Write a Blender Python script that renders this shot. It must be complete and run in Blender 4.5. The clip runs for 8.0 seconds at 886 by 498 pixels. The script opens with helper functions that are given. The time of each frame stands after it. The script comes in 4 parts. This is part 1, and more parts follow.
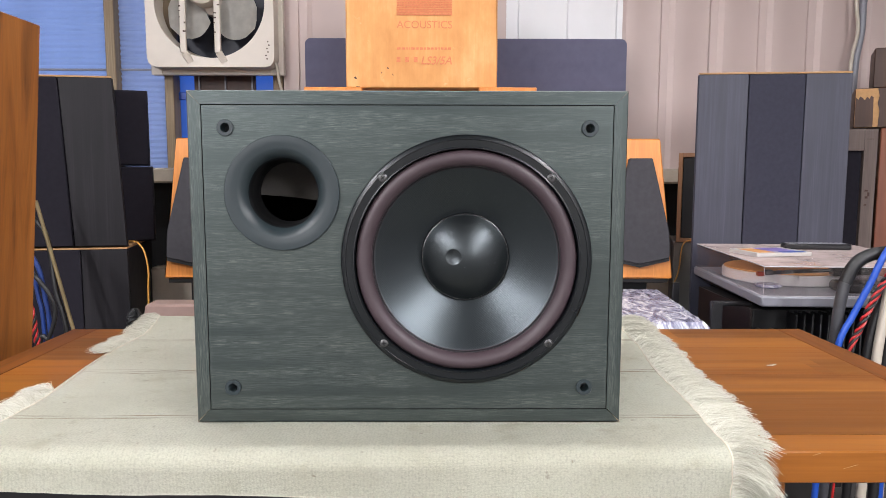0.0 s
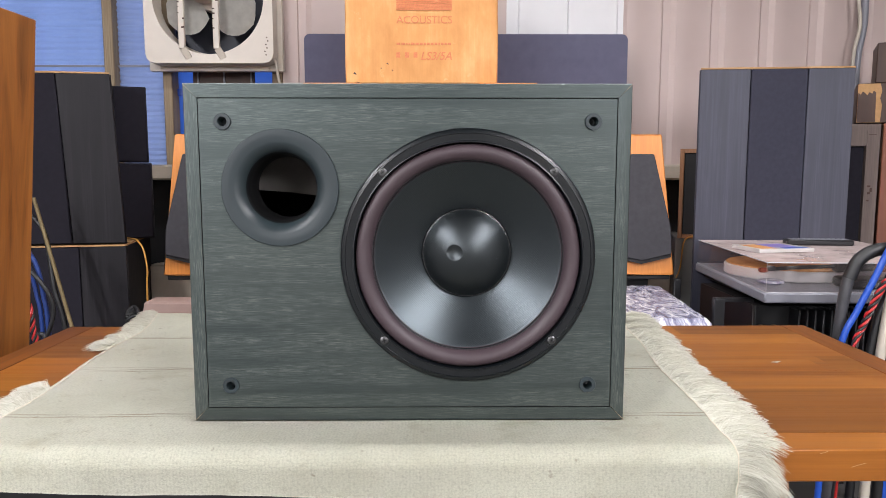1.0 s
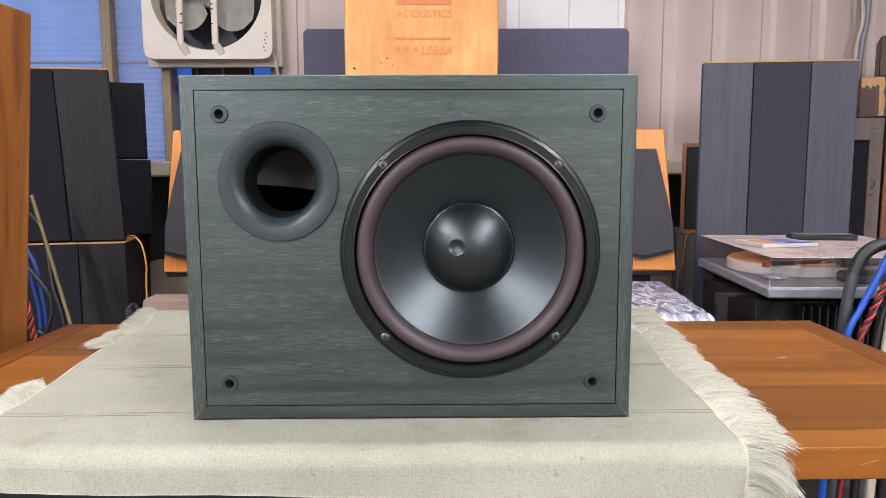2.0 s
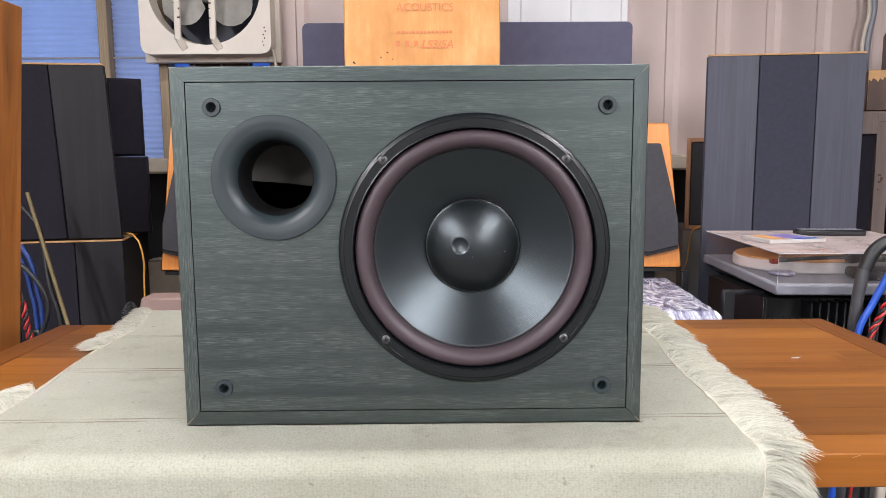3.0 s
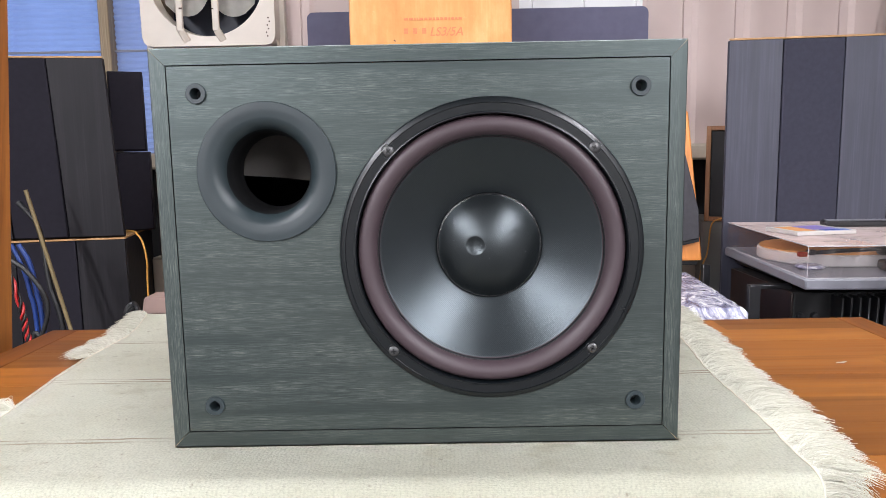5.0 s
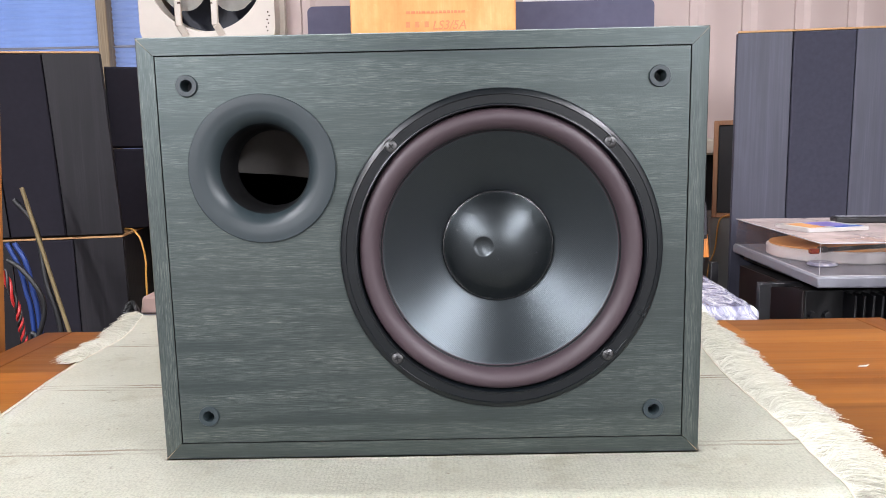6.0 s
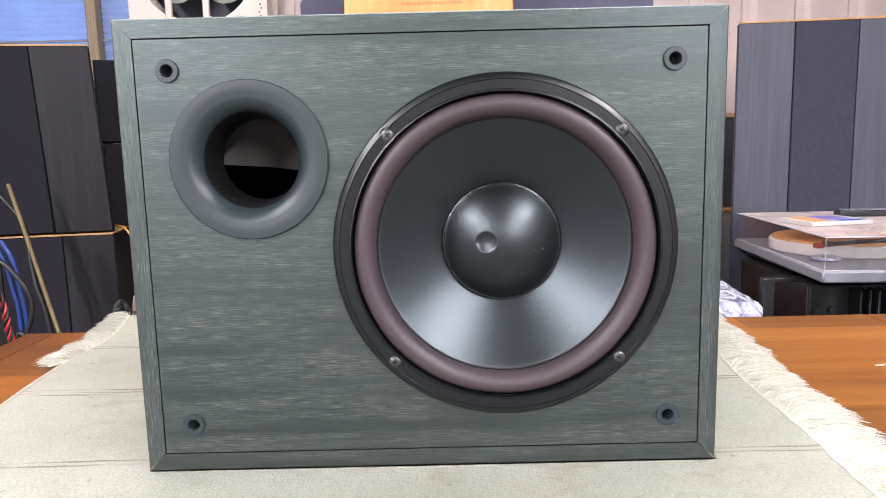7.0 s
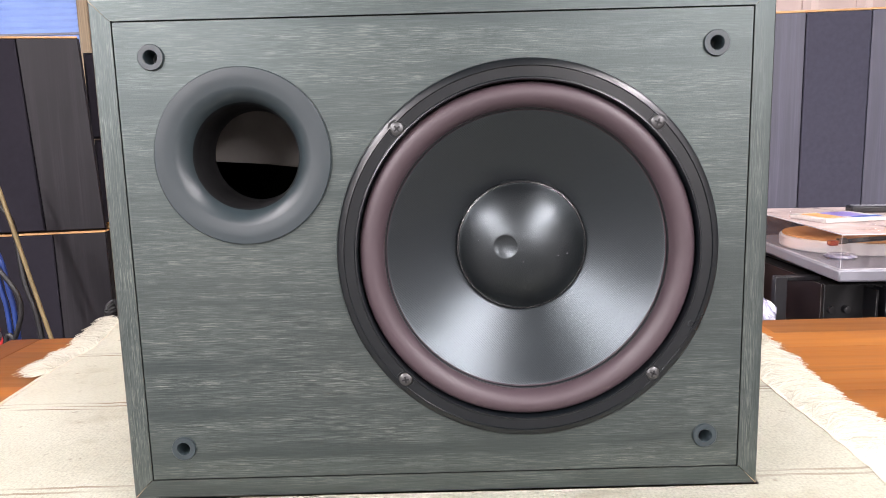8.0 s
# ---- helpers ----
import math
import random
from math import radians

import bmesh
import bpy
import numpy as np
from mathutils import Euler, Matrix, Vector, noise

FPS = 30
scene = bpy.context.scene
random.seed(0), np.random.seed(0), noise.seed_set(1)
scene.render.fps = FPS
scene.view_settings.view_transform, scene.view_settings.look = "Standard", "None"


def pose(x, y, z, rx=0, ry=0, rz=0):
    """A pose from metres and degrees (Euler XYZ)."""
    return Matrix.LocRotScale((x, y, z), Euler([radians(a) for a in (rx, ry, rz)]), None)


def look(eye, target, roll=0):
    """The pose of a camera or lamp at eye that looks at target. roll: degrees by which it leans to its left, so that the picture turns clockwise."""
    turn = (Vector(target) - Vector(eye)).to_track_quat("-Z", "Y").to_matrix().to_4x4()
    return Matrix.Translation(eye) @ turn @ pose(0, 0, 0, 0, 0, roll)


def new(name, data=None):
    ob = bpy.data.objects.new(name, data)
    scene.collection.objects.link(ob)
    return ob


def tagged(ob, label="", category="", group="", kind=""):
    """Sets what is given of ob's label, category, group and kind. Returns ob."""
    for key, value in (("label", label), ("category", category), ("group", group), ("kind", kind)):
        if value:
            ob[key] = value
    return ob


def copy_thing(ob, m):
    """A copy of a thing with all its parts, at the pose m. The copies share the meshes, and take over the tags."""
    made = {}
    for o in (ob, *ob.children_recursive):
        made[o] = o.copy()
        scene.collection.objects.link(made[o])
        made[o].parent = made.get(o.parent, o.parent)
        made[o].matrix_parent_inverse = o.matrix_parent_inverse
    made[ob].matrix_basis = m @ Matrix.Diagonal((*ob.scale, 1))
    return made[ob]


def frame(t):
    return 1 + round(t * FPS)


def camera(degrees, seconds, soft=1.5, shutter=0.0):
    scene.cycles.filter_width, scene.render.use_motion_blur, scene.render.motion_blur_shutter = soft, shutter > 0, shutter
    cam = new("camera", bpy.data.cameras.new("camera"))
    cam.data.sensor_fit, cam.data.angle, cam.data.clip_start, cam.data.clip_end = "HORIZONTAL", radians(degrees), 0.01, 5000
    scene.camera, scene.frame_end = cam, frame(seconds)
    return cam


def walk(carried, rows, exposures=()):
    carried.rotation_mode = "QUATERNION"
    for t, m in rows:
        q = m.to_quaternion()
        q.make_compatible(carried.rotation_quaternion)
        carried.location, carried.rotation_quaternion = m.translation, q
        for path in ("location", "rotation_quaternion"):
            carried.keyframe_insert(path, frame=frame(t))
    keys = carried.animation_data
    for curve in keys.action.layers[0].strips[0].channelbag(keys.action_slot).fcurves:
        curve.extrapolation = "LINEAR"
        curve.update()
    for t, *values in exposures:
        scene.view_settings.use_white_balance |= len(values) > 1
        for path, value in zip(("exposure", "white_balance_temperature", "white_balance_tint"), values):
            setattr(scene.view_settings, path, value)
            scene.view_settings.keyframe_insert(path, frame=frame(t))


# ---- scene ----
cam = camera(63.7, 8.0, soft=0.7)
METRES, EYE, TILT, LEAN, TURN = 8.0, 1.5, 0.0, 0.0, -3.5
PATH = [
    (0, (0.03, -0.756, 1.028), (0.048, 1.231, 0.808), 0.1),
    (0.5, (0.031, -0.749, 1.026), (0.048, 1.239, 0.802), 0.0),
    (1, (0.029, -0.744, 1.025), (0.047, 1.243, 0.797), -0.0),
    (1.5, (0.028, -0.74, 1.023), (0.045, 1.247, 0.791), -0.1),
    (3, (0.026, -0.699, 1.02), (0.04, 1.286, 0.772), -0.4),
    (3.5, (0.025, -0.684, 1.021), (0.032, 1.301, 0.769), -0.6),
    (4, (0.027, -0.665, 1.021), (0.025, 1.318, 0.763), -0.8),
    (4.5, (0.026, -0.644, 1.019), (0.016, 1.339, 0.756), -0.9),
    (6, (0.02, -0.588, 1.017), (-0.001, 1.393, 0.739), -1.2),
    (6.5, (0.019, -0.571, 1.016), (0.003, 1.408, 0.732), -1.3),
    (7, (0.016, -0.55, 1.012), (0.007, 1.429, 0.722), -1.4),
    (7.5, (0.011, -0.521, 1.008), (0.009, 1.457, 0.712), -1.5),
    (8, (0.003, -0.496, 1.012), (0.002, 1.481, 0.708), -1.5),
]
walk(cam, [(t, look(eye, target, roll)) for t, eye, target, roll in PATH],
     exposures=[(0, 0.04, 6600, 11), (1.5, 0.02, 6600, 11), (3.0, 0.06, 6580, 11), (4.5, 0.16, 6460, 11), (6.0, 0.34, 6420, 12), (7.0, 0.52, 6500, 14), (8.0, 0.72, 6850, 17)])

# ---- world and lights ----
world = bpy.data.worlds.new("dusk_sky")
scene.world = world
world.use_nodes = True
wn = world.node_tree.nodes
sky = wn.new("ShaderNodeTexSky")
sky.sky_type = "NISHITA"
sky.sun_disc = False
sky.sun_elevation, sky.sun_rotation = radians(4), radians(200)
world.node_tree.links.new(sky.outputs[0], wn["Background"].inputs[0])
wn["Background"].inputs[1].default_value = 0.12


def tube_light(x, y, z, length, watts, turn=0.0, wide=0.22):
    data = bpy.data.lights.new("unseen_tube_light", "AREA")
    data.shape, data.size, data.size_y, data.energy = "RECTANGLE", length, wide, watts
    data.color = (0.955, 0.955, 1.0)
    ob = new("unseen_tube_light", data)
    ob.matrix_world = pose(x, y, z, 0, 0, turn)
    return ob


# Out of view. Near pair follows highlights; table lamp and stronger far pair are added.
LAMPS = [(-2.05, -1.90, 2.58, 2.8, 150, 90), (1.75, -1.90, 2.58, 2.8, 132, 90), (0.00, 0.50, 2.58, 2.4, 36, 0),
         (-2.50, -6.20, 2.58, 3.6, 480, 90), (2.40, -6.20, 2.58, 3.6, 430, 90)]
for row in LAMPS:
    tube_light(*row)


# ---- mesh helpers ----
def finish(bm, smooth=35):
    bmesh.ops.recalc_face_normals(bm, faces=bm.faces)
    me = bpy.data.meshes.new("mesh")
    if smooth:
        for f in bm.faces:
            f.smooth = True
        for e in bm.edges:
            if len(e.link_faces) == 2 and e.calc_face_angle(0) > radians(smooth):
                e.smooth = False
    bm.to_mesh(me)
    bm.free()
    return me


def part(name, bm, material, parent=None, label="", smooth=40):
    me = finish(bm, smooth)
    me.name = name
    for m in material if isinstance(material, (list, tuple)) else [material]:
        me.materials.append(m)
    ob = new(name, me)
    ob.parent = parent
    if label:
        ob["label"] = label
    return ob


def thing(name, m, label, category, group=""):
    ob = new(name)
    ob.empty_display_size = 0.05
    ob.matrix_world = m if isinstance(m, Matrix) else Matrix.Translation(m)
    return tagged(ob, label, category, group)


def block(x0, x1, y0, y1, z0, z1, bevel=0.0, segs=1, bm=None):
    out = bm or bmesh.new()
    made = bmesh.ops.create_cube(out, size=1.0)["verts"]
    for v in made:
        v.co = Vector((x0 + (v.co.x + .5) * (x1 - x0), y0 + (v.co.y + .5) * (y1 - y0), z0 + (v.co.z + .5) * (z1 - z0)))
    if bevel:
        edges = {e for v in made for e in v.link_edges}
        bmesh.ops.bevel(out, geom=list(edges), offset=bevel, segments=segs, affect="EDGES", profile=0.5)
    return out


def prism(outline, y0, y1, bevel=0.0, bm=None):
    """A plate whose outline lies in x and z, from y0 to y1."""
    out = bm or bmesh.new()
    front = out.faces.new([out.verts.new((x, y0, z)) for x, z in outline])
    back = bmesh.ops.extrude_face_region(out, geom=[front])["geom"]
    for v in back:
        if isinstance(v, bmesh.types.BMVert):
            v.co.y = y1
    if bevel:
        bmesh.ops.bevel(out, geom=list(out.edges), offset=bevel, segments=1, affect="EDGES", profile=0.5)
    return out


def lathe(profile, cx=0, cz=0, segs=96, closed=False, bm=None):
    """Turns (radius, y) round the axis along y through cx, cz."""
    out = bm or bmesh.new()
    rings = []
    for r, y in profile:
        if r < 1e-6:
            rings.append([out.verts.new((cx, y, cz))])
        else:
            rings.append([out.verts.new((cx + r * math.cos(a), y, cz + r * math.sin(a)))
                          for a in (2 * math.pi * k / segs for k in range(segs))])
    if closed:
        rings.append(rings[0])
    for a, b in zip(rings, rings[1:]):
        for k in range(segs):
            j = (k + 1) % segs
            if len(a) == 1:
                out.faces.new((a[0], b[j], b[k]))
            elif len(b) == 1:
                out.faces.new((a[k], a[j], b[0]))
            else:
                out.faces.new((a[k], a[j], b[j], b[k]))
    return out


def smooth_path(points, steps=8):
    pts = [Vector(p) for p in points]
    pts = [2 * pts[0] - pts[1]] + pts + [2 * pts[-1] - pts[-2]]
    out = []
    for a, b, c, d in zip(pts, pts[1:], pts[2:], pts[3:]):
        for k in range(steps):
            t = k / steps
            out.append(0.5 * ((2 * b) + (c - a) * t + (2 * a - 5 * b + 4 * c - d) * t * t + (3 * b - a - 3 * c + d) * t ** 3))
    return out + [pts[-2]]


def sweep(points, radius, segs=10, bm=None, steps=8, taper=1.0):
    out = bm or bmesh.new()
    pts = smooth_path(points, steps) if steps else [Vector(p) for p in points]
    side = None
    rings = []
    for i, p in enumerate(pts):
        way = (pts[min(i + 1, len(pts) - 1)] - pts[max(i - 1, 0)]).normalized()
        if side is None:
            side = way.orthogonal().normalized()
        side = (side - way * side.dot(way)).normalized()
        up = way.cross(side)
        r = radius * (1 + (taper - 1) * i / (len(pts) - 1))
        rings.append([out.verts.new(p + r * (math.cos(a) * side + math.sin(a) * up)) for a in (2 * math.pi * k / segs for k in range(segs))])
    for a, b in zip(rings, rings[1:]):
        for k in range(segs):
            out.faces.new((a[k], a[(k + 1) % segs], b[(k + 1) % segs], b[k]))
    out.faces.new(rings[0])
    out.faces.new(rings[-1])
    return out


# ---- materials ----
class Mat:
    """A small builder of node materials in object coordinates."""

    def __init__(self, name, rough=0.5, metal=0.0, spec=0.5):
        self.m = bpy.data.materials.new(name)
        self.m.use_nodes = True
        self.n, self.l = self.m.node_tree.nodes, self.m.node_tree.links
        self.b = self.n["Principled BSDF"]
        self.b.inputs["Roughness"].default_value = rough
        self.b.inputs["Metallic"].default_value = metal
        self.b.inputs["Specular IOR Level"].default_value = spec
        self.co = self.n.new("ShaderNodeTexCoord").outputs["Object"]

    def light_tint(self, tint, ior=1.5):
        """A stronger gloss coat, tinted with the cool colour of reflected light."""
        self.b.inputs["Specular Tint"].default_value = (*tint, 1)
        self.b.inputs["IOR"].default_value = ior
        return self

    def link(self, a, b):
        self.l.new(a, b)

    def shifted(self):
        """Coordinates moved apart for each object, so that alike pieces differ."""
        info = self.n.new("ShaderNodeObjectInfo")
        mul = self.n.new("ShaderNodeMath")
        mul.operation, mul.inputs[1].default_value = "MULTIPLY", 37.0
        self.link(info.outputs["Random"], mul.inputs[0])
        add = self.n.new("ShaderNodeVectorMath")
        self.link(self.co, add.inputs[0])
        self.link(mul.outputs[0], add.inputs[1])
        return add.outputs[0]

    def noise(self, scale, stretch=(1, 1, 1), detail=4, rough=0.55, co=None, distort=0.0):
        mp = self.n.new("ShaderNodeMapping")
        mp.inputs["Scale"].default_value = stretch
        self.link(co or self.co, mp.inputs[0])
        t = self.n.new("ShaderNodeTexNoise")
        t.inputs["Scale"].default_value, t.inputs["Detail"].default_value = scale, detail
        t.inputs["Roughness"].default_value, t.inputs["Distortion"].default_value = rough, distort
        self.link(mp.outputs[0], t.inputs["Vector"])
        return t.outputs["Fac"]

    def ramp(self, fac, *stops):
        r = self.n.new("ShaderNodeValToRGB")
        e = r.color_ramp.elements
        while len(e) < len(stops):
            e.new(0.5)
        for el, (p, c) in zip(e, stops):
            el.position = p
            el.color = (*c, 1) if len(c) == 3 else c
        self.link(fac, r.inputs[0])
        return r.outputs[0]

    def mix(self, fac, a, b, how="MIX"):
        x = self.n.new("ShaderNodeMix")
        x.data_type, x.blend_type = "RGBA", how
        for sock, val in ((x.inputs["Factor"], fac), (x.inputs["A"], a), (x.inputs["B"], b)):
            if isinstance(val, bpy.types.NodeSocket):
                self.link(val, sock)
            elif isinstance(val, (int, float)):
                sock.default_value = val
            else:
                sock.default_value = (*val, 1)
        return x.outputs["Result"]

    def calc(self, op, a, b=0.0):
        x = self.n.new("ShaderNodeMath")
        x.operation = op
        for sock, val in ((x.inputs[0], a), (x.inputs[1], b)):
            if isinstance(val, bpy.types.NodeSocket):
                self.link(val, sock)
            else:
                sock.default_value = val
        return x.outputs[0]

    def colour(self, c):
        if isinstance(c, bpy.types.NodeSocket):
            self.link(c, self.b.inputs["Base Color"])
        else:
            self.b.inputs["Base Color"].default_value = (*c, 1)
        return self

    def gloss(self, fac, lo, hi):
        r = self.n.new("ShaderNodeMapRange")
        r.inputs["To Min"].default_value, r.inputs["To Max"].default_value = lo, hi
        self.link(fac, r.inputs[0])
        self.link(r.outputs[0], self.b.inputs["Roughness"])
        return self

    def bump(self, height, strength=0.3, dist=0.001):
        x = self.n.new("ShaderNodeBump")
        x.inputs["Strength"].default_value, x.inputs["Distance"].default_value = strength, dist
        self.link(height, x.inputs["Height"])
        self.link(x.outputs[0], self.b.inputs["Normal"])
        return self


def plain(name, c, rough=0.5, metal=0.0, spec=0.5, vary=0.15, scale=30, bump=0.0, dist=0.0005):
    """Paint, plastic or metal with faint blotches and fine relief."""
    m = Mat(name, rough, metal, spec)
    f = m.noise(scale, detail=5)
    m.colour(m.mix(f, tuple(v * (1 - vary) for v in c), tuple(min(1, v * (1 + vary)) for v in c)))
    m.gloss(m.noise(scale * 0.4), max(0.02, rough - 0.08), min(1, rough + 0.08))
    if bump:
        m.bump(m.noise(scale * 25, detail=2), bump, dist)
    return m.m


def wood(name, dark, mid, light, along="x", rough=0.4, fine=1.0, bump=0.15, shift=True, streak=9.0, spec=0.5, grain=0.65):
    """Wood whose grain runs along x, y or z."""
    m = Mat(name, rough, spec=spec)
    co = m.shifted() if shift else m.co
    st = {"x": (0.05, 1, 1), "y": (1, 0.05, 1), "z": (1, 1, 0.05)}[along]
    st2 = {"x": (0.02, 1, 1), "y": (1, 0.02, 1), "z": (1, 1, 0.02)}[along]
    a = m.noise(streak * fine, st, 6, 0.62, co, 1.1)
    b = m.noise(220 * fine, st2, 3, 0.6, co)
    c = m.noise(5, detail=2, co=co)
    base = m.ramp(a, (0.33, dark), (0.5, mid), (0.68, light))
    base = m.mix(m.ramp(b, (0.40, (grain,) * 3), (0.62, (0.05,) * 3)), base, dark)
    base = m.mix(m.ramp(c, (0.3, (0, 0, 0)), (0.75, (0.35,) * 3)), base, light)
    m.colour(base)
    m.gloss(b, max(0.05, rough - 0.1), min(1, rough + 0.12))
    m.bump(b, bump, 0.0006)
    return m.m


def staves(material):
    """Gives each stave of one wood its own tone."""
    n, l = material.node_tree.nodes, material.node_tree.links
    b = n["Principled BSDF"]
    src = b.inputs["Base Color"].links[0].from_socket
    info = n.new("ShaderNodeObjectInfo")
    tone = n.new("ShaderNodeMapRange")
    tone.inputs["To Min"].default_value, tone.inputs["To Max"].default_value = 0.66, 1.14
    l.new(info.outputs["Random"], tone.inputs[0])
    hsv = n.new("ShaderNodeHueSaturation")
    l.new(tone.outputs[0], hsv.inputs["Value"])
    l.new(src, hsv.inputs["Color"])
    l.new(hsv.outputs[0], b.inputs["Base Color"])
    return material


def ash_black(name, along="x"):
    """Black-green ash print: fine pale pores along the grain, broad dark bands and worn olive patches."""
    # Blue-green cast of the mirrored lamps is put into the gloss.
    m = Mat(name, 0.40, spec=0.9).light_tint((0.82, 1.0, 1.0))

    def run(q):
        return (q, 1, 1) if along == "x" else (1, 1, q)

    a = m.noise(1000, run(0.034), 5, 0.75)
    b = m.noise(2600, run(0.022), 4, 0.7)
    c = m.noise(42, run(0.05), 5, 0.65)
    e = m.noise(120, run(0.09), 4, 0.65)
    d = m.noise(4, (0.7, 1, 1), 3)
    col = m.ramp(a, (0.39, (0.0030, 0.0045, 0.0042)), (0.50, (0.0146, 0.0186, 0.0172)), (0.62, (0.0360, 0.0435, 0.0395)))
    patch = m.calc("MULTIPLY", m.ramp(c, (0.40, (0.15,) * 3), (0.58, (1,) * 3)), m.ramp(e, (0.38, (0.25,) * 3), (0.58, (1,) * 3)))
    col = m.mix(m.calc("MULTIPLY", m.ramp(b, (0.50, (0, 0, 0)), (0.62, (0.85,) * 3)), patch), col, (0.150, 0.162, 0.142))
    col = m.mix(m.ramp(c, (0.38, (0.75,) * 3), (0.51, (0, 0, 0))), col, (0.0060, 0.0080, 0.0076))
    col = m.mix(m.ramp(d, (0.38, (0, 0, 0)), (0.72, (0.38,) * 3)), col, (0.037, 0.034, 0.027))
    m.colour(col)
    m.gloss(a, 0.45, 0.36)
    m.bump(m.mix(0.5, a, b), 0.45, 0.0003)
    return m.m


def woven(name, c1, c2, size=0.0034, rough=0.95, depth=0.0008):
    """Flat-weave wool: offset rows of small lozenges, stains and thin darker bands."""
    m = Mat(name, rough, spec=0.1)
    sep = m.n.new("ShaderNodeSeparateXYZ")
    uv = m.n.new("ShaderNodeUVMap")
    m.link(uv.outputs[0], sep.inputs[0])
    cell = m.n.new("ShaderNodeCombineXYZ")
    m.link(m.calc("DIVIDE", sep.outputs[0], size), cell.inputs[0])
    m.link(m.calc("DIVIDE", sep.outputs[1], size * 0.66), cell.inputs[1])
    knots = m.n.new("ShaderNodeTexVoronoi")
    knots.voronoi_dimensions = "2D"
    knots.inputs["Scale"].default_value, knots.inputs["Randomness"].default_value = 1.0, 0.55
    m.link(cell.outputs[0], knots.inputs["Vector"])
    h = m.calc("SUBTRACT", 1.0, m.calc("MULTIPLY", knots.outputs["Distance"], 1.5))
    fuzz = m.noise(900, detail=3)
    height = m.calc("ADD", m.calc("MULTIPLY", h, 0.5), m.calc("MULTIPLY", fuzz, 0.5))
    blot = m.noise(6, detail=6, rough=0.65)
    col = m.mix(m.ramp(blot, (0.42, (0, 0, 0)), (0.72, (0.75,) * 3)), c1, c2)
    col = m.mix(m.calc("MULTIPLY", m.calc("SUBTRACT", 1.0, h), 0.20), col, tuple(x * 0.45 for x in c2))
    smudge = m.noise(13, (1, 1.6, 1), 5, 0.6)
    col = m.mix(m.ramp(smudge, (0.58, (0, 0, 0)), (0.74, (0.55,) * 3)), col, (0.42, 0.38, 0.25))
    grit = m.noise(420, detail=4, rough=0.75)
    col = m.mix(m.ramp(grit, (0.36, (0.38,) * 3), (0.52, (0, 0, 0))), col, tuple(x * 0.6 for x in c2))
    spots = m.noise(75, detail=3, rough=0.5)
    col = m.mix(m.ramp(spots, (0.70, (0, 0, 0)), (0.76, (0.5,) * 3)), col, (0.22, 0.17, 0.10))
    ends = m.ramp(m.noise(11, (1, 6, 1), 3), (0.38, (0, 0, 0)), (0.62, (1, 1, 1)))
    for at in (0.012, 0.020, 0.185, 0.193, 0.201, 0.372, 0.380):
        band = m.calc("LESS_THAN", m.calc("ABSOLUTE", m.calc("SUBTRACT", m.calc("ADD", sep.outputs[1], m.calc("MULTIPLY", blot, 0.012)), at + 0.006)), 0.0016)
        col = m.mix(m.calc("MULTIPLY", m.calc("MULTIPLY", band, ends), 0.75), col, (0.30, 0.23, 0.15))
    m.colour(col)
    m.bump(height, 0.55, depth * 0.7)
    return m.m


def foil_wrap():
    """Clear film over a grey-violet box, pulled into long glossy creases with painted white glints."""
    m = Mat("crinkled_clear_plastic_wrap", 0.14, spec=1.0)
    f = m.noise(26, (1, 0.45, 1), 5, 0.6, distort=2.5)
    g = m.noise(20, (1, 0.5, 1), 6, 0.7, distort=2.0)
    # White end of the ramp paints the creases' glints into the colour.
    m.colour(m.ramp(g, (0.38, (0.17, 0.17, 0.27)), (0.50, (0.42, 0.42, 0.54)), (0.61, (0.93, 0.93, 0.96))))
    m.bump(f, 1.0, 0.007)
    return m.m


def clear_plastic(name, tint, rough=0.03, dust=0.04):
    m = Mat(name, rough)
    glass = m.n.new("ShaderNodeBsdfTransparent")
    glass.inputs[0].default_value = (*tint, 1)
    gl = m.n.new("ShaderNodeBsdfGlossy")
    gl.inputs["Roughness"].default_value = rough
    dusty = m.n.new("ShaderNodeBsdfDiffuse")
    dusty.inputs[0].default_value = (0.76, 0.63, 0.60, 1)
    soft = m.n.new("ShaderNodeMixShader")
    m.link(m.ramp(m.noise(9, detail=6, rough=0.65), (0.35, (dust * 0.7,) * 3), (0.7, (dust * 1.3,) * 3)), soft.inputs[0])
    m.link(glass.outputs[0], soft.inputs[1])
    m.link(dusty.outputs[0], soft.inputs[2])
    mx = m.n.new("ShaderNodeMixShader")
    mx.inputs[0].default_value = 0.06
    m.link(soft.outputs[0], mx.inputs[1])
    m.link(gl.outputs[0], mx.inputs[2])
    m.link(mx.outputs[0], m.n["Material Output"].inputs[0])
    return m.m


def light_sheet(name, c):
    """Fluted sheeting that lets daylight through."""
    m = Mat(name, 0.4)
    tr = m.n.new("ShaderNodeBsdfTranslucent")
    col = m.mix(m.noise(3, (3, 1, 0.6), 4), tuple(v * 0.75 for v in c), c)
    m.link(col, tr.inputs[0])
    m.colour(tuple(v * 0.35 for v in c))
    mx = m.n.new("ShaderNodeMixShader")
    mx.inputs[0].default_value = 0.7
    m.link(m.b.outputs[0], mx.inputs[1])
    m.link(tr.outputs[0], mx.inputs[2])
    m.link(mx.outputs[0], m.n["Material Output"].inputs[0])
    return m.m


